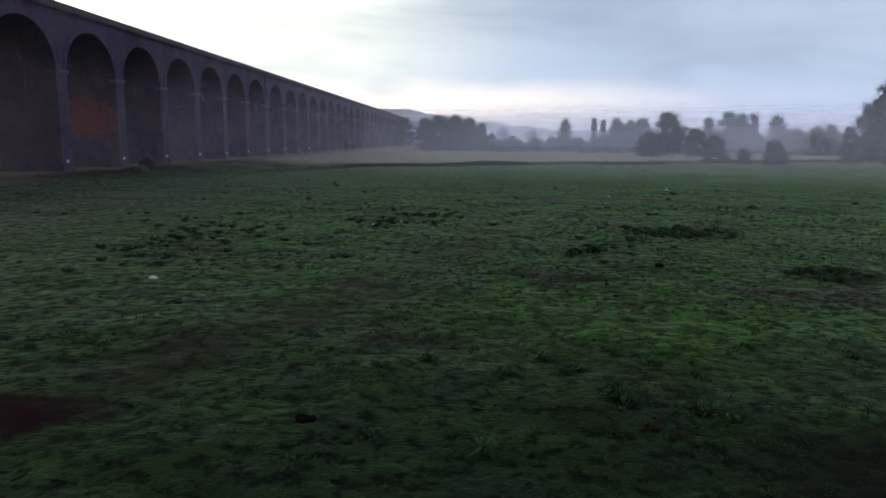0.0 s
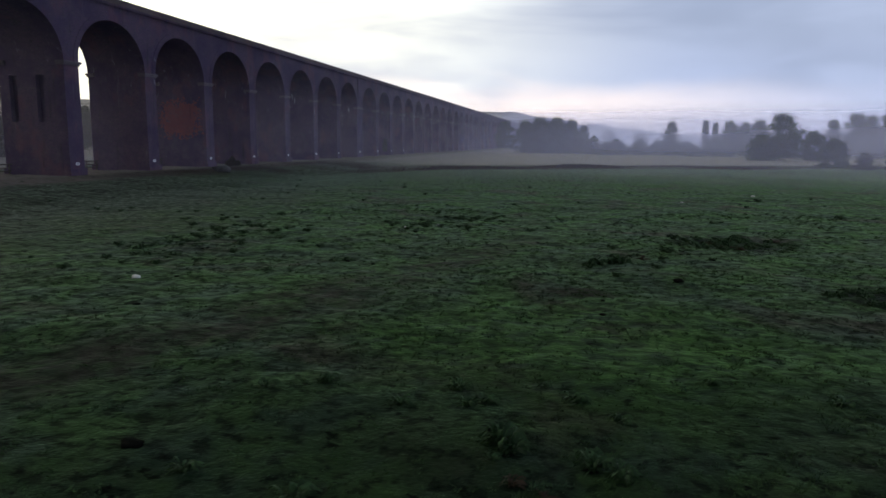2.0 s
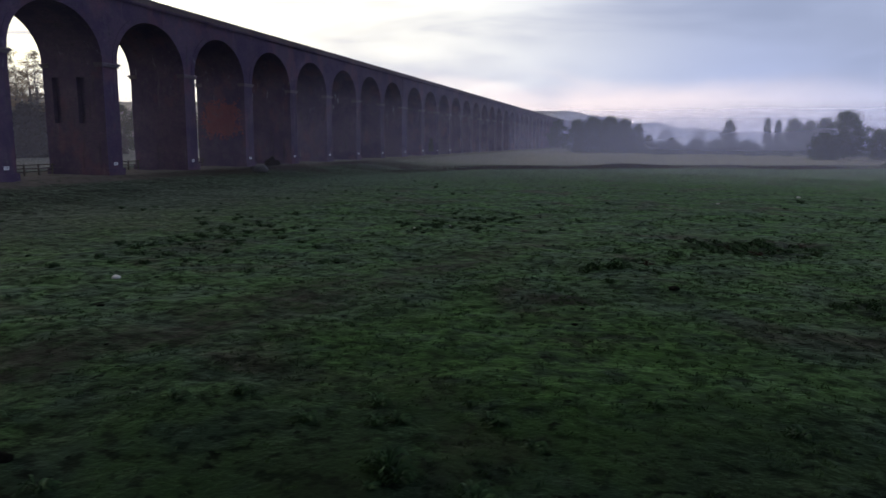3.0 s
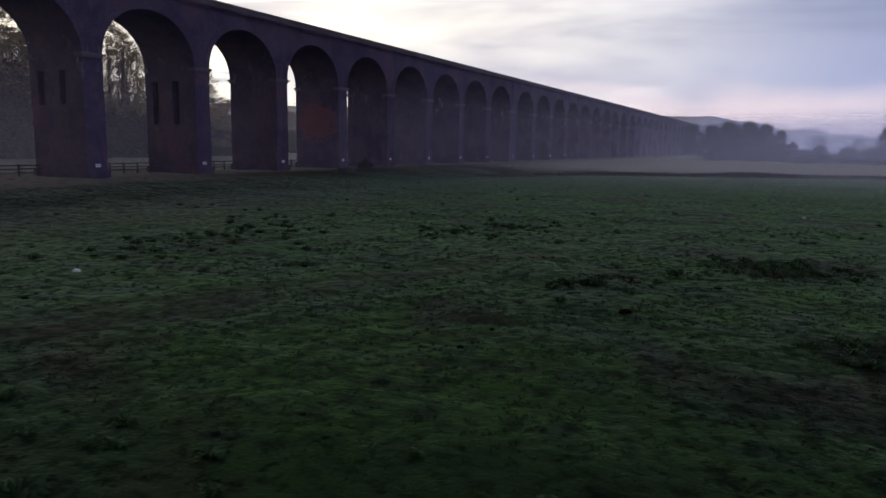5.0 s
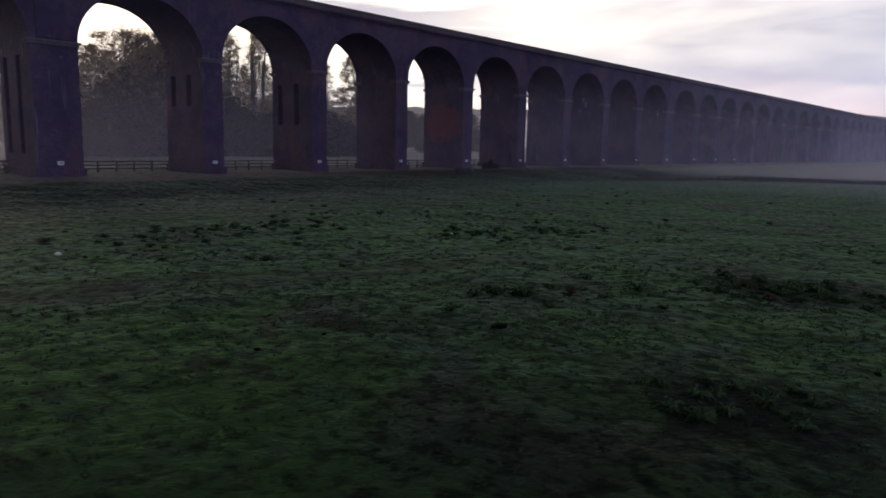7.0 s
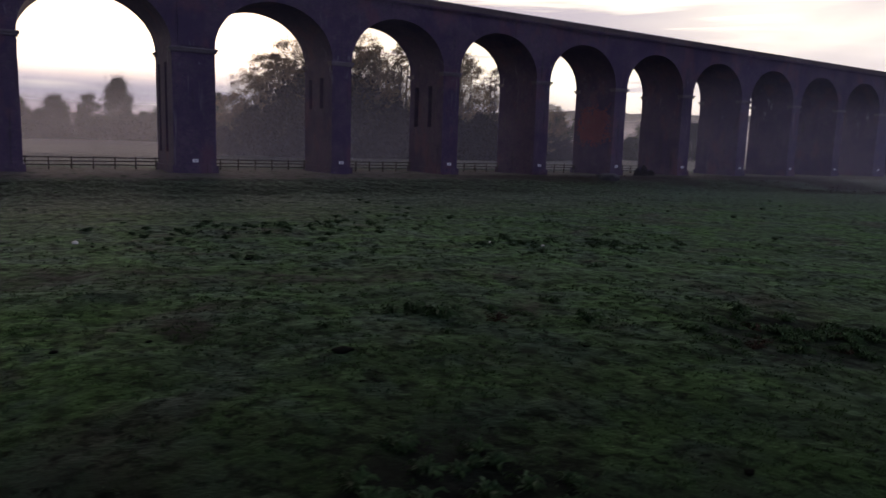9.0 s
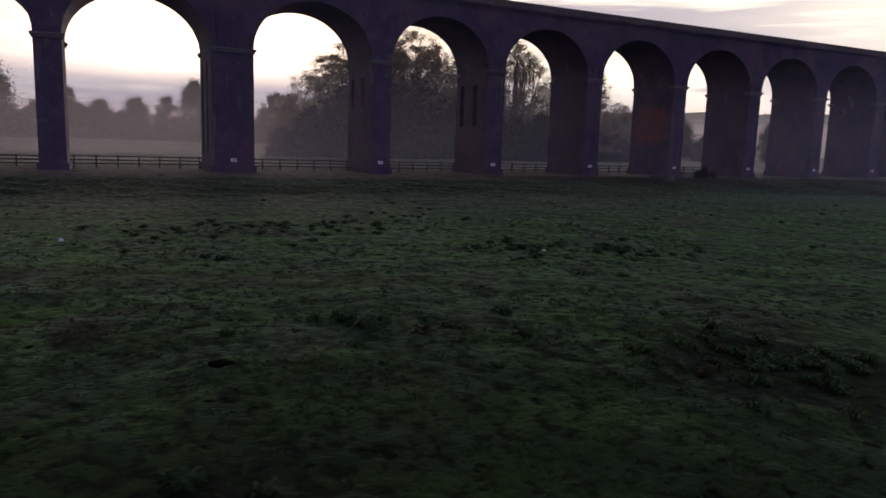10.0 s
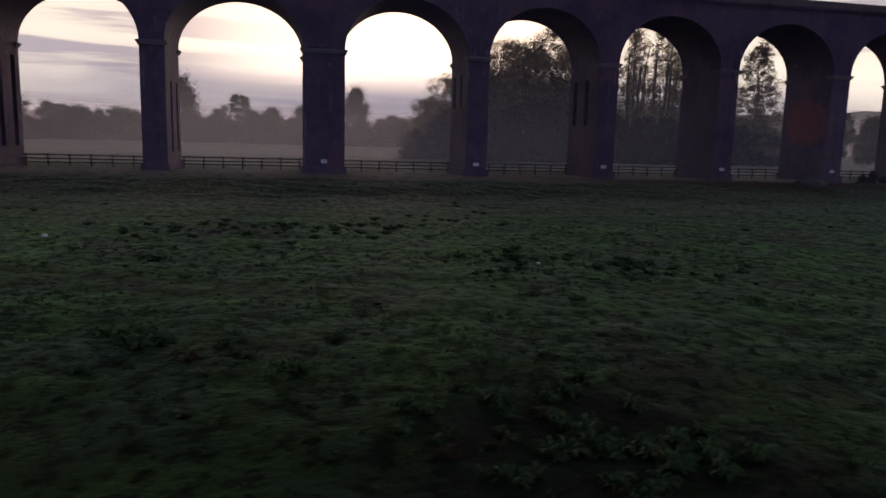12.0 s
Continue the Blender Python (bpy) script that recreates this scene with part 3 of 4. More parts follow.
def arch_ring_mesh(span, face, out):
    """The proud ring of headers round one opening, on one face."""
    pts = arch_points(span)
    verts, faces = [], []
    grow = 0.62
    a, b = span / 2, CROWN - IMPOST
    for i, (y, z) in enumerate(pts):
        t = math.pi * i / (len(pts) - 1)
        yo, zo = -(a + grow) * math.cos(t), IMPOST + (b + grow) * math.sin(t)
        verts += [(face - out * 0.5, y, z), (face + out, y, z), (face + out, yo, zo), (face - out * 0.5, yo, zo)]
    for i in range(len(pts) - 1):
        k, m = 4 * i, 4 * i + 4
        for p, q in ((0, 1), (1, 2), (2, 3)):
            faces.append((k + p, m + p, m + q, k + q))
    return mesh_from("arch_ring", verts, faces, BRICK)


def parapet_mesh(length, face, out):
    """Parapet wall with a coping over one stretch; out is +1 towards the near side."""
    o = out
    lo, hi = sorted((face - 0.45 * o, face))
    lc, hc = sorted((face - 0.50 * o, face + 0.07 * o))
    return boxes(((lo, -length / 2, DECK + 0.36), (hi, length / 2, TOP - 0.14))), boxes(((lc, -length / 2, TOP - 0.14), (hc, length / 2, TOP)))


def cornice_mesh(length, face, o):
    bm = bmesh.new()
    for z0, z1, d in ((DECK - 0.14, DECK, 0.07), (DECK + 0.16, DECK + 0.26, 0.22), (DECK + 0.26, DECK + 0.36, 0.28)):
        x0, x1 = sorted((face - 0.4 * o, face + d * o))
        add_box(bm, (x0, -length / 2, z0), (x1, length / 2, z1))
    count = int(length / 0.46)
    for i in range(count):
        y = -length / 2 + (i + 0.25) * length / count
        x0, x1 = sorted((face - 0.3 * o, face + 0.19 * o))
        add_box(bm, (x0, y, DECK), (x1, y + 0.23, DECK + 0.16))
    x0, x1 = sorted((face - 0.4 * o, face + 0.06 * o))
    add_box(bm, (x0, -length / 2, DECK), (x1, length / 2, DECK + 0.16))
    return bm


def build_viaduct():
    via = new("viaduct")
    tagged(via, "long sooty brick railway viaduct with tall round arches", "viaduct", kind="structure")
    slots = {"tall": (3.2, 11.4), "short": (8.0, 11.1), "middle": (6.6, 11.2), "low": (3.0, 9.4), "plain": (5, 5)}
    pier_me = {(w, k): pier_mesh(w, s) for w in (PIER, KING) for k, s in slots.items()}
    impost_me = {w: ring_mesh(w, IMPOST - 0.42, IMPOST, 0.24) for w in (PIER, KING)}
    plinth_me = {w: finished(boxes(((FAR - 0.16, -w / 2 - 0.16, 0.4), (NEAR + 0.16, w / 2 + 0.16, 2.0))), BRICK, "plinth") for w in (PIER, KING)}
    head_me = {w: finished(boxes(((FAR, -w / 2, IMPOST), (NEAR, w / 2, DECK))), BRICK, "pier_head") for w in (PIER, KING)}
    pil_me = finished(boxes(((NEAR - 0.2, -1.35, IMPOST + 0.1), (NEAR + 0.16, 1.35, DECK - 0.15))), BRICK, "pilaster")
    arch_me, runs, deck_me = {}, {}, {}
    for (mid, w, thick, k), (mid2, w2, thick2, k2) in zip(PIERS, PIERS[1:]):
        kind = "low" if k == -1 else "tall" if k in (-2, 0) else "short" if k == 1 else "middle" if k == 2 else "plain"
        p = part("pier", pier_me[w, kind], BRICK, via)
        p.location.y = mid
        for name, me in (("impost", impost_me[w]), ("plinth", plinth_me[w])):
            part(name, me, STONE, p)
        h = part("pier_head", head_me[w], BRICK, via)
        h.location.y = mid
        if thick:
            part("pilaster", pil_me, BRICK, h)
        # the opening north of this pier
        gap = round(mid2 - mid - (w + w2) / 2, 3)
        if gap not in arch_me:
            arch_me[gap] = (arch_mesh(gap), arch_ring_mesh(gap, NEAR, 0.05), arch_ring_mesh(gap, FAR, -0.05))
        arch_m, near_ring, far_ring = arch_me[gap]
        a = part("arch", arch_m, BRICK, via)
        a.location.y = mid + w / 2 + gap / 2
        part("arch_ring", near_ring, BRICK, a)
        part("arch_ring", far_ring, BRICK, a)
        # parapets from the middle of this pier to the middle of the next
        length, middle = round(mid2 - mid, 3), (mid + mid2) / 2
        if length not in runs:
            for face, o in ((NEAR, 1), (FAR, -1)):
                wall, cope = parapet_mesh(length, face, o)
                runs.setdefault(length, []).append((finished(wall, PARAPET, "parapet"), finished(cope, STONE, "coping"), finished(cornice_mesh(length, face, o), BRICK, "cornice")))
            deck_me[length] = finished(boxes(((FAR + 0.4, -length / 2, DECK + 0.02), (NEAR - 0.4, length / 2, DECK + 0.4))), SPOIL, "track_bed")
        for wall, cope, corn in runs[length]:
            q = part("parapet", wall, PARAPET, via)
            q.location.y = middle
            part("coping", cope, STONE, q)
            part("cornice", corn, BRICK, q)
        part("track_bed", deck_me[length], SPOIL, via).location.y = middle
    # the patch of new red brick in the side of one pier
    y = next(m for m, w, thick, k in PIERS if k == 4) - PIER / 2
    rng = random.Random(17)
    patch = bmesh.new()
    for i in range(38):
        z = 4.6 + i * 0.16
        for j in range(30):
            x = -51.7 + j * 0.23 + (0.115 if i % 2 else 0.0)
            reach = (abs((x + 48.5) / 3.6) ** 3 + abs((z - 7.7) / 2.9) ** 3) ** (1 / 3) + 0.25 * noise.noise(Vector((x * 0.9, z * 0.9, 3.0)))
            if rng.random() < 2.4 * (1.0 - reach) and x < NEAR - 0.4:
                add_box(patch, (x, y - 0.012, z), (x + 0.22, y + 0.05, z + 0.15))
    part("brick_repair", patch, RED_BRICK, via, "red new brickwork patched into a pier")
    # pale cement coat on the foot of another
    y = next(m for m, w, thick, k in PIERS if k == 11) - PIER / 2
    part("cement_patch", boxes(((-46.9, y - 0.02, 2.2), (-45.5, y + 0.05, 4.4)), ((-46.6, y - 0.02, 4.4), (-45.7, y + 0.05, 5.6))), SPOIL, via, "grey cement coat left on a pier foot")


build_viaduct()


def build_signs():
    plate = finished(boxes(((NEAR + 0.002, -0.26, -0.15), (NEAR + 0.03, 0.26, 0.15))), PLATE, "plate")
    bar = finished(boxes(((NEAR + 0.03, -0.18, 0.03), (NEAR + 0.034, 0.18, 0.07)), ((NEAR + 0.03, -0.15, -0.07), (NEAR + 0.034, 0.15, -0.03))), INK, "lettering")
    for mid, w, thick, k in PIERS:
        if 0 <= k <= 12:
            s = new("pier_sign")
            s.location = (0, mid, 2.47)
            tagged(s, "small white metal number plate screwed to a brick pier", "sign", "signs on the piers")
            part("plate", plate, PLATE, s)
            part("lettering", bar, INK, s, "dark bars of lettering")


build_signs()


def build_fences():
    """Post and three rail fence in each opening, along the far face of the piers."""
    x = FAR + 0.6
    rng = random.Random(4)
    post_me = finished(boxes(((-0.06, -0.06, -0.3), (0.06, 0.06, 1.16))), WOOD, "post")
    for (mid, w, thick, k), (mid2, w2, thick2, k2) in zip(PIERS, PIERS[1:]):
        if k < -7 or k > 4:
            continue
        y0, y1 = mid + w / 2 + 0.02, mid2 - w2 / 2 - 0.02
        f = new("fence")
        f.location = (x, (y0 + y1) / 2, height(x, (y0 + y1) / 2))
        tagged(f, "dark weathered wooden post and rail fence between brick piers", "fence", "fences under the arches")
        count = 7
        for i in range(count):
            p = part("post", post_me, WOOD, f)
            p.location.y = y0 + 0.3 + (y1 - y0 - 0.6) * i / (count - 1) - f.location.y
            p.rotation_euler = (rng.uniform(-0.03, 0.03), rng.uniform(-0.03, 0.03), 0)
        half = (y1 - y0) / 2
        for z in (0.32, 0.66, 1.0):
            if z < 0.4 and k == -4:
                continue
            r = part("rail", boxes(((0.06, -half, z), (0.10, half, z + 0.105))), WOOD, f)
            r.rotation_euler.x = rng.uniform(-0.006, 0.006)


build_fences()

# ---- trees ----


def limb_rings(path, radii, sides=7):
    """A tapered tube along a path; verts and faces."""
    verts, faces = [], []
    for (p, r) in zip(path, radii):
        for s in range(sides):
            a = 2 * math.pi * s / sides
            verts.append((p[0] + r * math.cos(a), p[1] + r * math.sin(a), p[2]))
    for i in range(len(path) - 1):
        for s in range(sides):
            t = (s + 1) % sides
            faces.append((i * sides + s, i * sides + t, (i + 1) * sides + t, (i + 1) * sides + s))
    return verts, faces


def crown_clumps(rng, shape, h, r, count):
    """Middles and sizes of the leafy clumps of a crown."""
    found = []
    while len(found) < count:
        u = rng.uniform(0, 1) ** (1.5 if shape == "spire" else 1.0)
        if shape == "poplar":
            wide, z0 = r * (0.35 + 0.65 * math.sin(math.pi * min(1, 0.12 + u * 0.95)) ** 0.7), 0.10
        elif shape == "spire":
            wide, z0 = r * (1.08 - u) ** 0.75, 0.10
        elif shape == "bush":
            wide, z0 = r * (1 - u * u) ** 0.5, 0.02
        elif shape == "open":
            wide, z0 = r * (0.30 + 0.93 * math.sin(math.pi * (0.10 + 0.83 * u))), 0.16
        else:
            wide, z0 = r * math.sin(math.pi * (0.17 + 0.80 * u)) ** 0.75, 0.08
        a, d = rng.uniform(0, 2 * math.pi), wide * rng.uniform(0.0, 1.0) ** 0.45 * rng.uniform(0.75, 1.08)
        found.append((d * math.cos(a), d * math.sin(a), h * (z0 + (0.97 - z0) * u)))
    return found


def make_tree(name, label, category, seed, shape, h, r, clumps, leaves, leaf, mat, spread=0.16, forks=1):
    rng = random.Random(seed)
    nrng = np.random.default_rng(seed)
    thing = new(name)
    tagged(thing, label, category)
    centres = crown_clumps(rng, shape, h, r, clumps)
    # trunk and limbs
    verts, faces = [], []
    tr = max(0.05, h * 0.017)
    tops = []
    for f in range(forks):
        a = 2 * math.pi * f / forks + rng.uniform(-0.4, 0.4)
        lean = (0.0 if forks == 1 else r * 0.35)
        path, radii = [], []
        for i in range(7):
            t = i / 6
            path.append((math.cos(a) * lean * t + rng.uniform(-0.02, 0.02) * h * t, math.sin(a) * lean * t + rng.uniform(-0.02, 0.02) * h * t, -0.3 + t * (h * 0.88 + 0.3)))
            radii.append(tr * (1.25 if i == 0 else 1) * (1 - 0.9 * t))
        v, fc = limb_rings(path, radii)
        faces += [tuple(len(verts) + k for k in q) for q in fc]
        verts += v
        tops.append(path)
    for c in rng.sample(centres, min(len(centres), 34)):
        path0 = min(tops, key=lambda p: abs(p[3][0] - c[0]) + abs(p[3][1] - c[1]))
        t0 = max(0.12, min(0.9, (c[2] / h) * rng.uniform(0.45, 0.8)))
        k = min(5, int(t0 * 6))
        s = Vector(path0[k]).lerp(Vector(path0[k + 1]), t0 * 6 - k)
        e = Vector(c)
        mid_p = s.lerp(e, 0.5) + Vector((0, 0, -0.04 * h))
        v, fc = limb_rings([s, mid_p, e], [tr * 0.30 * (1 - t0 * 0.6), tr * 0.14, tr * 0.03], 5)
        faces += [tuple(len(verts) + q for q in g) for g in fc]
        verts += v
    part("trunk", mesh_from("trunk", [tuple(v) for v in verts], faces, BARK, True), BARK, thing)
    # leaves: small bent quads gathered round each clump
    c = np.array(centres)
    which = nrng.integers(0, len(c), leaves)
    size = nrng.uniform(0.5, 1.3, len(c))[which]
    size = size * np.where(nrng.uniform(0, 1, leaves) < 0.14, 2.4, 1.0)      # a few stray sprays between the clumps
    pos = c[which] + np.clip(nrng.normal(0, 1, (leaves, 3)), -1.9, 1.9) * (r * spread * size)[:, None] * np.array([1, 1, 0.8])
    pos[:, 2] = np.clip(pos[:, 2], 0.1, None)
    u = nrng.normal(0, 1, (leaves, 3))
    u /= np.linalg.norm(u, axis=1)[:, None]
    v = np.cross(u, nrng.normal(0, 1, (leaves, 3)))
    v /= np.linalg.norm(v, axis=1)[:, None]
    s = (leaf * nrng.uniform(0.55, 1.35, leaves))[:, None]
    quad = np.stack([pos - u * s * 0.7, pos + v * s * 0.42, pos + u * s * 0.7, pos - v * s * 0.42], 1).reshape(-1, 3)
    idx = np.arange(leaves * 4).reshape(-1, 4)
    part("crown", mesh_from("crown", quad.tolist(), idx.tolist(), mat), mat, thing)
    return thing


def put_tree(kind, x, y, h, wide=1.0, turn=0.0):
    """A copy of a model tree of unit height 10, scaled."""
    s = h / 10
    return copy_thing(kind, Matrix.Translation((x, y, height(x, y) - 0.1)) @ Matrix.Rotation(turn, 4, "Z") @ Matrix.Diagonal((s * wide, s * wide, s, 1)))


def at_angle(az, d, eye=(1.1, 0.3)):
    return eye[0] - d * math.sin(radians(az)), eye[1] + d * math.cos(radians(az))


def build_trees():
    far_label = "misty broadleaf tree standing beyond the pasture"
    oak = make_tree("tree", far_label, "tree", 1, "round", 10, 4.6, 190, 18000, 0.24, LEAF, 0.135, 2)
    oak2 = make_tree("tree", far_label, "tree", 14, "round", 10, 4.3, 130, 15000, 0.22, LEAF, 0.125, 1)
    ash = make_tree("tree", "tall open-crowned tree in the mist", "tree", 2, "open", 10, 3.3, 110, 13000, 0.22, LEAF, 0.105, 1)
    poplar = make_tree("poplar", "narrow upright poplar fading into mist", "poplar", 3, "poplar", 10, 0.95, 60, 4200, 0.30, LEAF, 0.24, 1)
    cone = make_tree("tree", "cone-shaped tree in the mist", "tree", 4, "spire", 10, 3.6, 90, 6500, 0.32, LEAF, 0.12, 1)
    shrub = make_tree("hedge_bush", "dense dark hedgerow bush at the field edge", "bush", 5, "bush", 10, 9.0, 90, 6500, 0.62, LEAF, 0.12, 3)
    thorn = make_tree("hawthorn", "dark rounded hawthorn bush standing in the pasture", "bush", 6, "bush", 10, 6.2, 80, 7500, 0.50, HAWTHORN, 0.14, 3)
    willow = make_tree("willow", "tall thinning autumn willow behind the viaduct", "tree", 7, "open", 10, 2.7, 270, 26000, 0.080, AUTUMN, 0.095, 2)
    willow2 = make_tree("willow", "tall ragged yellowing willow behind the viaduct", "tree", 8, "open", 10, 2.5, 250, 24000, 0.080, AUTUMN, 0.095, 3)
    column = make_tree("alder", "slender upright alder with gaps in its crown", "tree", 12, "poplar", 10, 1.35, 140, 8500, 0.066, AUTUMN, 0.12, 2)
    spire = make_tree("alder", "upright pointed alder behind the viaduct", "tree", 9, "spire", 10, 2.3, 330, 30000, 0.075, AUTUMN, 0.080, 1)
    under = make_tree("thicket", "dark scrubby thicket under the willows", "bush", 10, "bush", 10, 6.0, 150, 14000, 0.34, BRAMBLE, 0.11, 4)
    rng = random.Random(21)
    # across the pasture: kind, angle, distance, height, width
    for kind, az, d, h, w in (
            (cone, -7.5, 320, 14.5, 0.85), (poplar, -9.76, 450, 19.5, 1.0), (poplar, -10.45, 455, 18.5, 1.0),
            (oak, -11.5, 430, 17, 0.8), (oak, -12.5, 440, 16.5, 0.7), (oak, -13.4, 470, 18.5, 0.8),
            (oak, -15.3, 245, 14.0, 1.1), (shrub, -14.0, 250, 7.5, 0.75), (oak, -17.3, 255, 9.0, 1.1), (shrub, -18.6, 250, 6.5, 0.8),
            (cone, -18.2, 410, 18, 0.9), (oak, -19.6, 400, 19.5, 0.9), (oak, -20.5, 390, 18, 0.7), (poplar, -21.3, 400, 20, 1.1), (cone, -22.9, 380, 17.5, 1.1),
            (shrub, -21.5, 330, 8, 1.0), (shrub, -24.2, 310, 9, 0.9), (shrub, -25.5, 300, 9.5, 0.8), (oak, -26.4, 300, 11, 0.8),
            (oak, -28.5, 182, 13.0, 0.5), (ash, -30.4, 180, 18, 0.75), (oak, -27.5, 186, 8.5, 0.62), (ash, -31.2, 182, 18, 1.0), (ash, -29.9, 180, 18.5, 0.6), (oak, -29.8, 186, 8.5, 0.9),
            (thorn, -20.8, 178, 3.2, 1.0), (thorn, -22.85, 178, 4.9, 0.95), (shrub, -19.4, 186, 1.7, 1.4), (shrub, -18.4, 190, 1.4, 1.4),
            (oak, 3.6, 340, 14.5, 0.9), (oak, 2.5, 345, 16, 1.0), (oak, 1.2, 350, 16.2, 1.0), (oak, 0.1, 352, 15.2, 0.9), (oak, -0.9, 355, 13, 0.8), (shrub, -1.7, 350, 7.5, 0.5),
            (shrub, -3.4, 350, 6.2, 0.7), (shrub, -5.2, 350, 6.0, 0.9), (shrub, -6.6, 360, 5.5, 0.8), (shrub, -8.6, 370, 6.0, 0.9), (shrub, -10.6, 380, 6.5, 1.1), (shrub, -12.3, 385, 6.0, 1.0),
            (shrub, 3.2, 336, 7.5, 0.7), (shrub, 1.9, 338, 8.0, 0.7), (shrub, 0.6, 340, 8.0, 0.7), (shrub, -0.5, 342, 6.5, 0.7), (oak, 5.3, 420, 16, 1.0), (oak, -2.6, 560, 14, 1.0), (oak, -5.0, 580, 13, 1.0)):
        x, y = at_angle(az, d)
        put_tree(oak2 if kind is oak and rng.random() < 0.45 else kind, x, y, h, w, rng.uniform(0, 6.28))
    # the hedge that joins them
    az = -1.5
    while az > -29:
        x, y = at_angle(az, rng.uniform(300, 345))
        put_tree(shrub, x, y, rng.uniform(4.0, 8.0), rng.uniform(0.8, 1.2), rng.uniform(0, 6.28))
        az -= rng.uniform(0.8, 1.5)
    # close behind the viaduct
    for kind, x, y, h, w in (
            (willow2, -104, 58.5, 11.0, 1.2), (willow, -107, 62.5, 15.0, 1.1), (willow2, -104, 67.0, 18.5, 1.1), (willow, -107, 72.0, 22.0, 1.1), (willow2, -103, 76.5, 21.0, 1.1), (willow, -110, 77.5, 23.0, 1.0),
            (willow, -105, 82.0, 24.5, 1.0), (willow2, -108, 87.0, 22.5, 1.0), (willow2, -102, 85.0, 21.0, 0.9), (column, -104, 91.5, 22.5, 1.2), (column, -107, 94.5, 24.0, 1.2), (column, -103, 97.5, 24.5, 1.2), (column, -107, 100.5, 26.0, 1.2), (column, -104, 103.5, 26.0, 1.3),
            (column, -106, 107.0, 25.0, 1.3), (willow2, -109, 111.0, 23.0, 0.9), (column, -103, 114.5, 20.0, 1.2), (spire, -105, 125.0, 24.5, 1.25), (willow, -113, 119.0, 17.0, 1.0), (willow2, -108, 136.0, 13.5, 1.1),
            (willow, -118, 70.0, 20.0, 1.1), (willow2, -118, 83.0, 22.0, 1.1), (willow, -118, 96.0, 18.0, 1.0), (willow2, -119, 106.0, 18.0, 1.0),
            (under, -101, 56.0, 5.0, 1.0), (under, -102, 61.5, 8.5, 0.9), (under, -100, 67.0, 12.0, 0.8), (under, -103, 71.5, 15.0, 0.75), (under, -100, 76.5, 15.0, 0.75), (under, -102, 82.0, 15.0, 0.75), (under, -100, 87.5, 12.0, 0.8),
            (under, -101, 93.0, 9.0, 0.9), (under, -100, 98.5, 8.5, 0.95), (under, -101, 104.0, 8.5, 0.95), (under, -100, 109.5, 9.5, 0.9), (under, -102, 115.0, 9.5, 0.85), (under, -103, 121.0, 7.5, 0.9), (under, -103, 127.0, 7.0, 0.95), (under, -105, 133.0, 6.0, 1.0), (under, -106, 139.0, 5.0, 1.0)):
        put_tree(oak2 if kind is oak and rng.random() < 0.45 else kind, x, y, h, w, rng.uniform(0, 6.28))
    # the misty hedge line over the field beyond
    here = (22.0, 36.0)
    for kind, az, d, h, w in (
            (oak, 85.5, 225, 17.0, 0.62), (ash, 94.6, 220, 14.0, 0.95), (oak, 98.9, 215, 17.5, 0.85), (oak, 92.0, 225, 10.5, 0.9), (oak, 89.6, 228, 11.5, 0.9), (oak, 87.4, 230, 12.5, 0.8),
            (shrub, 96.6, 220, 6.5, 0.9), (shrub, 93.0, 225, 7.5, 0.9), (shrub, 100.5, 215, 7.5, 0.9), (shrub, 103, 215, 8.0, 0.9), (shrub, 105.5, 215, 8.0, 0.9), (oak, 104.2, 222, 8.2, 0.8), (oak, 101.8, 224, 8.2, 0.8), (oak, 107.5, 210, 9.5, 0.9), (oak, 110, 205, 13.5, 0.9), (shrub, 112, 210, 8, 1), (oak, 100.4, 228, 8.0, 0.9), (oak, 103.0, 230, 8.6, 0.9), (oak, 105.8, 226, 8.4, 0.9), (ash, 102.4, 222, 9, 0.9), (ash, 106.6, 220, 9.4, 0.9), (oak, 96.0, 228, 9.5, 0.8), (oak, 93.4, 232, 9.5, 0.9), (shrub, 98.2, 226, 7.5, 0.9), (shrub, 90.5, 226, 7, 0.9), (ash, 79.4, 222, 15, 0.8), (oak, 82.6, 232, 9.5, 0.9),
            (oak, 83.5, 240, 8.5, 1.0), (shrub, 81.8, 240, 8.0, 1.0), (oak, 80.2, 235, 10.5, 0.9), (oak, 78.5, 225, 14.5, 0.7), (oak, 76.5, 240, 12, 1.0), (shrub, 74, 230, 9, 1.2),
            (oak, 60, 260, 12, 1.2), (oak, 56, 270, 13, 1.2), (oak, 52, 280, 13, 1.2), (oak, 47, 300, 14, 1.2), (oak, 43, 320, 15, 1.2), (oak, 116, 215, 12, 1.0), (oak, 62, 180, 8.5, 0.9), (oak, 59, 186, 10, 0.9), (shrub, 57, 182, 5.5, 0.9), (oak, 54.5, 185, 10.5, 0.8), (oak, 51.5, 192, 11.5, 0.9), (ash, 49.5, 190, 12, 0.8), (oak, 47.5, 198, 11, 0.9), (shrub, 45.5, 195, 6, 0.9), (oak, 43.5, 205, 12, 0.9), (oak, 40.5, 215, 11, 0.9), (oak, 121, 220, 12, 1.0)):
        x, y = at_angle(az, d, here)
        put_tree(oak2 if kind is oak and rng.random() < 0.45 else kind, x, y, h, w, rng.uniform(0, 6.28))
    az = 72.0
    while az < 118:
        x, y = at_angle(az, rng.uniform(204, 216), here)
        put_tree(shrub, x, y, rng.uniform(3.5, 6.0), rng.uniform(1.0, 1.4), rng.uniform(0, 6.28))
        az += rng.uniform(0.9, 1.7)
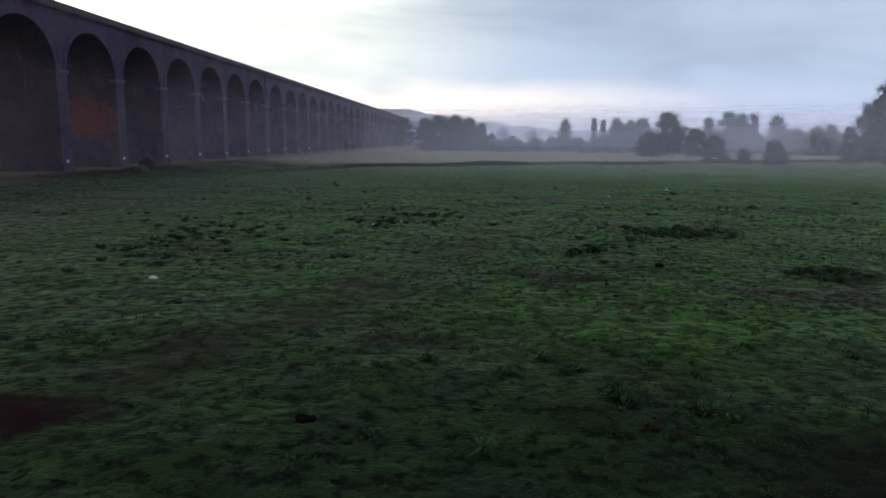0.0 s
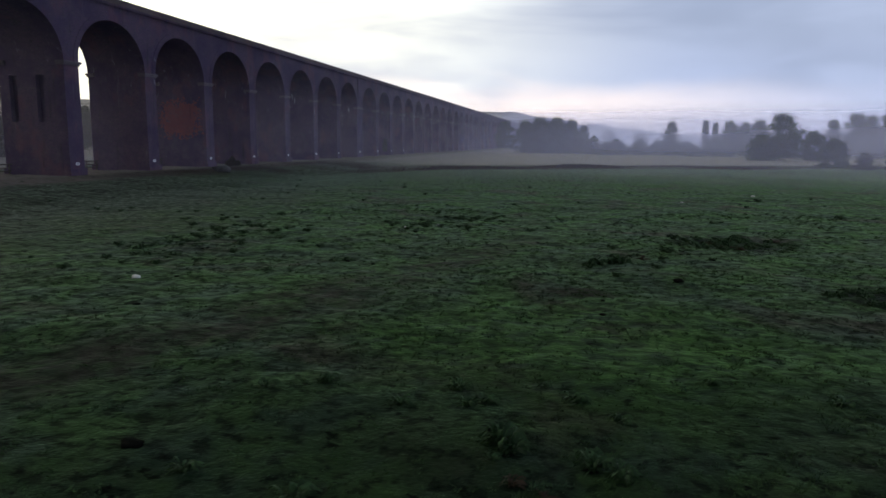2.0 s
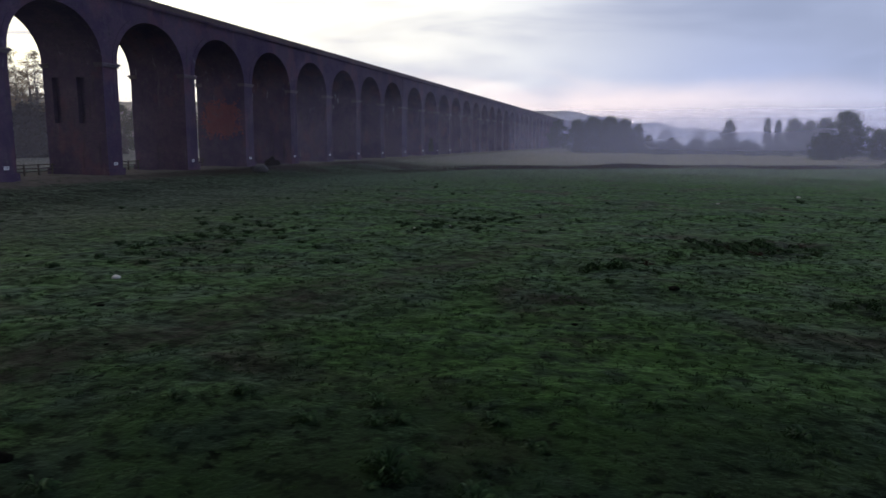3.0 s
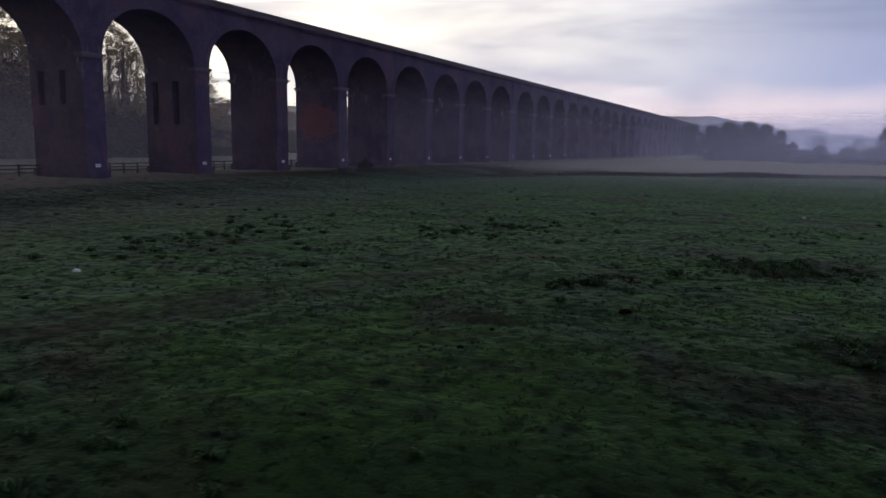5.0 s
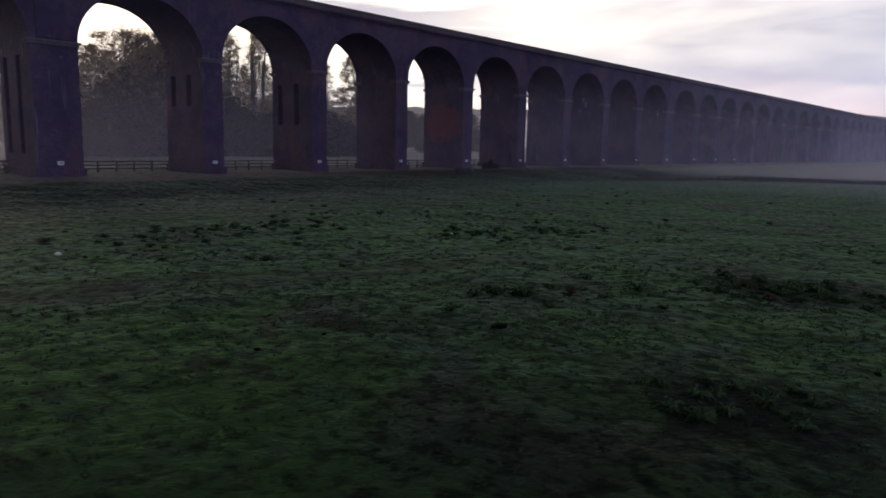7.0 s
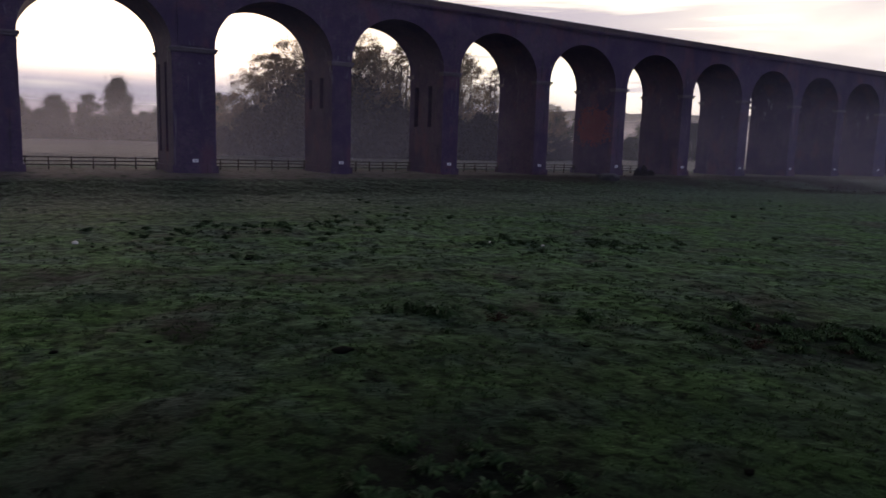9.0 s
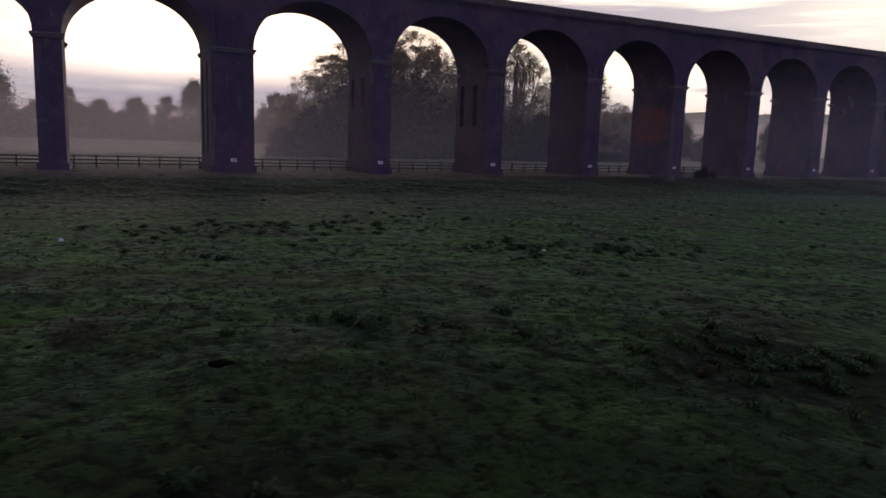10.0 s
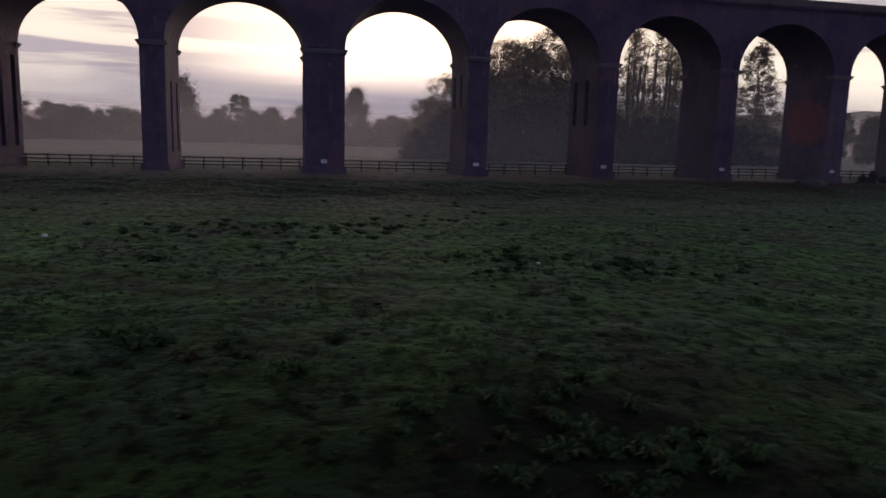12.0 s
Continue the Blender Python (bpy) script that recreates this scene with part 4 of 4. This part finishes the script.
    # brambles at the foot of the piers
    for x, y, h, w in ((-43.7, 95.7, 1.0, 0.9), (-43.7, 96.9, 1.4, 0.6), (-43.6, 98.2, 0.8, 1.1)):
        tagged(put_tree(under, x, y, h, w, rng.uniform(0, 6.28)), "low bramble bush against the foot of a brick pier", "bush")
    for model in (oak, oak2, ash, poplar, cone, shrub, thorn, willow, willow2, column, spire, under):
        for o in list(model.children_recursive) + [model]:
            bpy.data.objects.remove(o)


build_trees()

# ---- plants and litter of the pasture ----


def blades(rng, x, y, z, count, length, width, lean, grow=1.0):
    """Verts and faces of narrow upright blades, one triangle each, about the given roots."""
    k = len(x)
    rx = np.repeat(x, count) + rng.normal(0, 0.05, k * count)
    ry = np.repeat(y, count) + rng.normal(0, 0.05, k * count)
    rz = np.repeat(z, count)
    a, b = rng.uniform(0, 2 * np.pi, k * count), rng.uniform(0, 2 * np.pi, k * count)
    l = np.repeat(length, count) * rng.uniform(0.6, 1.3, k * count)
    w = width * grow * rng.uniform(0.7, 1.3, k * count)
    d = l * rng.uniform(0.2, 1.0, k * count) * lean
    p0 = np.stack([rx - w * np.cos(a), ry - w * np.sin(a), rz - 0.02], -1)
    p1 = np.stack([rx + w * np.cos(a), ry + w * np.sin(a), rz - 0.02], -1)
    p2 = np.stack([rx + d * np.cos(b), ry + d * np.sin(b), rz + l], -1)
    verts = np.stack([p0, p1, p2], 1).reshape(-1, 3)
    return verts, np.arange(len(verts)).reshape(-1, 3)


def build_grass():
    rng = np.random.default_rng(8)
    n = 110000
    x, y = rng.uniform(-36, 48, n), 3 + 80 * rng.uniform(0, 1, n) ** 1.2
    lumps = np.sin(x * 2.3 + 1.7 * np.sin(y * 1.31)) * np.sin(y * 2.9 + 1.9 * np.sin(x * 1.37)) + 0.7 * np.sin(x * 0.61 + np.sin(y * 0.43)) * np.sin(y * 0.7 + np.sin(x * 0.5))
    bare = 2.2 * smooth01(-x, 39, 43.5)
    mud = 2.5 * np.exp(-(((x + 7.6) * 0.5) ** 2 + ((y - 12.6) * 0.8) ** 2))
    way = np.abs((x + 7.0) * 0.940 - (y - 12.5) * 0.342)
    bare = bare + 0.6 * smooth01(-way, -1.8, -0.4) * (y < 42)
    thin = 2.0 * smooth01(np.hypot(x - 13, y - 22), 12, 30)
    keep = (0.9 * lumps + rng.normal(0, 0.45, n) - bare - mud - thin > -0.2) & (y - ditch(x) < -4)
    x, y = x[keep], y[keep]
    z = land(x, y) + bumps(x, y)
    grow = 0.62 + np.hypot(x - 12, y - 16) / 60
    verts, faces = blades(rng, x, y, z, 4, rng.uniform(0.02, 0.05, x.size) * grow, 0.040, 1.7, np.repeat(grow, 4))
    tagged(new("grass", mesh_from("grass", verts.tolist(), faces.tolist(), TUFT)), "short damp grazed grass tufts", "grass", kind="stuff")
    # low tussocks that the animals leave, thickest where they tread least
    k = 15000
    x, y = rng.uniform(-16, 34, k), rng.uniform(6, 58, k)
    clump = value_noise(x * 0.45 + 9, y * 0.45 + 5, 12) + 0.6 * value_noise(x * 1.3, y * 1.3 + 3, 13)
    way = np.abs((x + 7.0) * 0.940 - (y - 12.5) * 0.342)
    keep = (clump + rng.normal(0, 0.3, k) > 0.18) & (way > 1.2) & (np.hypot(x + 7.6, y - 12.6) > 2.6)
    x, y = x[keep], y[keep]
    verts, faces = blades(rng, x, y, land(x, y) + bumps(x, y), 12, rng.uniform(0.035, 0.085, x.size), 0.016, 1.5, np.full(x.size * 12, 1.0))
    tagged(new("tussock", mesh_from("tussock", verts.tolist(), faces.tolist(), TUFT)), "low dewy grass tussocks left by grazing", "grass", kind="stuff")
    # the rough dark growth along the ditch, rankest in a few places
    m = 20000
    x = rng.uniform(-43, 160, m)
    off = rng.normal(0, 1.0, m)
    y = ditch(x) + off * (6.5 + 0.6 * np.maximum(0, -18 - x)) + 3 * np.sin(x * 0.11) + 1.5 * np.sin(x * 0.31)
    rank = 0.55 + 0.45 * np.sin(x * 0.21 + 1.2 * np.sin(x * 0.083)) + 1.1 * np.exp(-((x - 2) / 9) ** 2)
    keep = rank + rng.normal(0, 0.35, m) > 0.28
    x, y, off, rank = x[keep], y[keep], off[keep], rank[keep]
    tall = (0.08 + 0.27 * rank) * np.exp(-0.5 * off * off) * rng.uniform(0.6, 1.2, x.size)
    verts, faces = blades(rng, x, y, land(x, y), 5, tall, 0.055, 0.9)
    tagged(new("ditch_reeds", mesh_from("ditch_reeds", verts.tolist(), faces.tolist(), REED)), "dark dry reeds and rank grass along a ditch", "reeds", kind="stuff")


build_grass()


def dock_mesh(seed, leaves, size, mat):
    """A clump of broad drooping leaves on short stalks."""
    rng = random.Random(seed)
    verts, faces = [], []
    for i in range(leaves):
        a, reach, lift = rng.uniform(0, 6.283), size * rng.uniform(0.3, 1.1), size * rng.uniform(0.15, 0.75)
        w = size * rng.uniform(0.05, 0.115)
        r0 = size * rng.uniform(0, 0.35)
        ox, oy = r0 * math.cos(a + 1), r0 * math.sin(a + 1)
        ca, sa = math.cos(a), math.sin(a)
        k = len(verts)
        for t, wd, up_f in ((0.0, 0.15, 0.0), (0.35, 0.8, 0.85), (0.7, 1.0, 1.0), (1.0, 0.1, 0.62)):
            for sgn in (-1, 1):
                verts.append((ox + ca * reach * t - sa * w * wd * sgn, oy + sa * reach * t + ca * w * wd * sgn, lift * up_f + (0.02 if sgn > 0 else 0)))
        for q in range(3):
            faces.append((k + 2 * q, k + 2 * q + 1, k + 2 * q + 3, k + 2 * q + 2))
    return mesh_from("leaves", verts, faces, mat, True)


def clod_mesh(seed, rx, ry, rz, mat, rough=0.25):
    """An uneven lump."""
    bm = bmesh.new()
    bmesh.ops.create_icosphere(bm, subdivisions=2, radius=1.0)
    for v in bm.verts:
        d = 1 + rough * noise.noise(v.co * 1.7 + Vector((seed, 0, 0)))
        v.co = Vector((v.co.x * rx * d, v.co.y * ry * d, v.co.z * rz * d))
    for f in bm.faces:
        f.smooth = True
    return finished(bm, mat, "lump")


def build_plants():
    rng = random.Random(31)
    dock = [dock_mesh(s, 34 + 5 * s, 0.24, DOCK) for s in range(5)]
    rust = [dock_mesh(40 + s, 20, 0.22, RUST_WEED) for s in range(2)]
    single = [(2.95, 16.4, 1.1), (0.2, 16.1, 0.9), (-0.9, 15.5, 1.1), (2.0, 15.25, 1.0), (3.6, 15.7, 1.1), (3.25, 15.5, 0.8), (5.3, 16.0, 1.1), (4.1, 13.75, 1.6), (4.3, 13.6, 1.1), (5.6, 13.2, 1.3), (6.0, 13.0, 1.2), (1.4, 11.5, 1.4), (-0.6, 12.0, 1.1),
              (4.7, 16.8, 0.7), (8.1, 17.6, 0.8), (10.4, 17.0, 1.1), (6.1, 15.2, 0.9), (5.8, 31.9, 1.3), (5.8, 32.6, 1.3), (6.2, 32.4, 1.3), (6.6, 32.8, 1.6), (7.1, 32.7, 1.7), (6.9, 33.2, 1.3), (9.35, 36.0, 1.5), (6.9, 36.8, 1.2), (6.9, 34.5, 0.9), (7.9, 35.0, 0.9), (7.6, 34.8, 0.8),
              (9.0, 34.4, 0.9), (10.4, 36.9, 0.8), (10.25, 41.2, 1.4), (10.9, 39.3, 1.4), (11.0, 37.8, 0.8), (11.0, 34.3, 0.7), (2.6, 42.8, 1.1), (3.6, 43.8, 1.0), (14.7, 37.5, 1.0), (23.1, 55.7, 1.5), (21.0, 69.6, 1.6), (13.8, 50.1, 1.2), (25.5, 56, 1.1), (33, 59.6, 1.2),
              (-1.3, 32.5, 0.9), (-14.5, 32.4, 1.2), (-16.2, 32.3, 1.1), (-4.8, 30.5, 1.1), (-4.5, 31.1, 1.1), (-11.0, 38.9, 1.1), (-13.5, 40.8, 1.1), (-1.4, 46.6, 1.2), (-3.8, 44.3, 1.2), (-4.4, 42.2, 1.1), (-4.6, 46.8, 1.0), (-3.3, 48.7, 1.1), (-1.4, 49.6, 1.1), (-0.5, 51.8, 1.1), (6.8, 29.5, 0.8), (14.5, 26.7, 1.2)]
    spots = [(x, y, s, "dock") for x, y, s in single]
    # thick patches: middle, reach, number
    for cx, cy, ex, ey, count in ((12.5, 39.6, 1.6, 1.8, 28), (15.3, 27.9, 1.5, 1.4, 20), (13.2, 41.6, 0.8, 1.0, 12), (13.4, 40.6, 1.0, 0.8, 10), (13.6, 41.4, 2.4, 1.4, 12), (-3.6, 44.0, 3.2, 1.8, 16), (-1.6, 49.0, 2.2, 1.6, 12), (-13.0, 36.5, 4.0, 4.5, 26), (-12.0, 30.0, 3.5, 2.5, 14), (13.4, 40.4, 3, 1.6, 10), (-18, 44, 5, 4, 14)):
        for _ in range(count):
            spots.append((rng.gauss(cx, ex * 0.6), rng.gauss(cy, ey * 0.6), rng.uniform(0.6, 1.3), "dock"))
    for _ in range(70):
        spots.append((rng.uniform(-30, 34), rng.uniform(9, 90), rng.uniform(0.5, 1.0), "dock"))
    spots += [(8.05, 33.9, 1.3, "rust"), (4.4, 12.5, 1.0, "rust"), (4.9, 12.2, 0.8, "rust"), (11.6, 39.9, 1.3, "rust"), (12.9, 38.1, 1.2, "rust"), (13.6, 39.0, 1.1, "rust")]
    labels = {"dock": "clump of broad dark green dock leaves in pasture", "rust": "dying reddish brown dock plant in pasture"}
    for i, (x, y, s, kind) in enumerate(spots):
        if kind == "dock" and (x - 13.0) ** 2 + (y - 40.2) ** 2 < 9 and rng.random() < 0.12:
            kind = "rust"
        me = rng.choice(dock if kind == "dock" else rust)
        ob = new("dock_plant", me)
        ob.matrix_basis = Matrix.Translation((x, y, height(x, y) - 0.02)) @ Matrix.Rotation(rng.uniform(0, 6.28), 4, "Z") @ Matrix.Diagonal((s, s, s * rng.uniform(0.8, 1.2), 1))
        tagged(ob, labels[kind], "weed", "weeds in the pasture")
    clods = [clod_mesh(s, 0.17, 0.12, 0.07, DUNG, 0.5) for s in range(3)]
    # the first lump stands in for a dark hole between tufts
    heaps = [(-1.9, 12.55, 1.3), (8.9, 29.0, 1.5), (11.0, 34.3, 0.8), (-4.3, 30.9, 0.9), (-3.8, 41.5, 0.9)] + [(rng.uniform(-25, 30), rng.uniform(10, 75), rng.uniform(0.3, 0.7)) for _ in range(60)]
    for x, y, s in heaps:
        ob = new("dropping", rng.choice(clods))
        ob.matrix_basis = Matrix.Translation((x, y, height(x, y) + 0.02)) @ Matrix.Rotation(rng.uniform(0, 6.28), 4, "Z") @ Matrix.Diagonal((s, s, s * 0.8, 1))
        tagged(ob, "small dark heap of droppings on grass", "dung", "droppings in the pasture")
    stone = clod_mesh(9, 0.16, 0.13, 0.10, PEBBLE, 0.3)
    for x, y, s in ((-10.55, 25.4, 1.0), (-4.8, 43.0, 0.5), (22.0, 76.0, 1.2), (14.0, 66, 0.8), (-3.2, 45.0, 0.6)):
        ob = new("stone", stone)
        ob.matrix_basis = Matrix.Translation((x, y, height(x, y) + 0.03)) @ Matrix.Diagonal((s, s, s, 1))
        tagged(ob, "pale stone lying in short grass", "stone")
    heap = new("spoil_heap", clod_mesh(3, 1.1, 1.5, 0.6, SPOIL, 0.9))
    heap.location = (-39.8, 86.2, height(-39.8, 86.2) + 0.1)
    tagged(heap, "low grey heap of earth near the viaduct piers", "earth heap")


build_plants()


def build_lamp():
    """The one lamp that shines on the far hillside."""
    x, y = at_angle(0.0, 610)
    z = 5.15 + 610 * math.tan(radians(1.52))
    lamp = new("street_lamp")
    lamp.location = (x, y, 0)
    tagged(lamp, "distant lit street lamp on the misty hillside", "street lamp")
    pole = bmesh.new()
    bmesh.ops.create_cone(pole, cap_ends=True, segments=8, radius1=0.14, radius2=0.08, depth=z + 1, matrix=Matrix.Translation((0, 0, (z - 1) / 2)))
    part("pole", pole, METAL, lamp)
    glow_m = bpy.data.materials.new("lit_lamp_glass")
    glow_m.use_nodes = True
    g = Nodes(glow_m.node_tree)
    g.add("ShaderNodeOutputMaterial", Surface=g.add("ShaderNodeEmission", Color=(1, 0.95, 0.85, 1), Strength=26.0).outputs[0])
    head = bmesh.new()
    bmesh.ops.create_icosphere(head, subdivisions=2, radius=0.42, matrix=Matrix.Translation((0, 0, z)) @ Matrix.Diagonal((1, 1, 0.6, 1)))
    part("lamp_head", head, glow_m, lamp, "glowing lamp glass")


build_lamp()
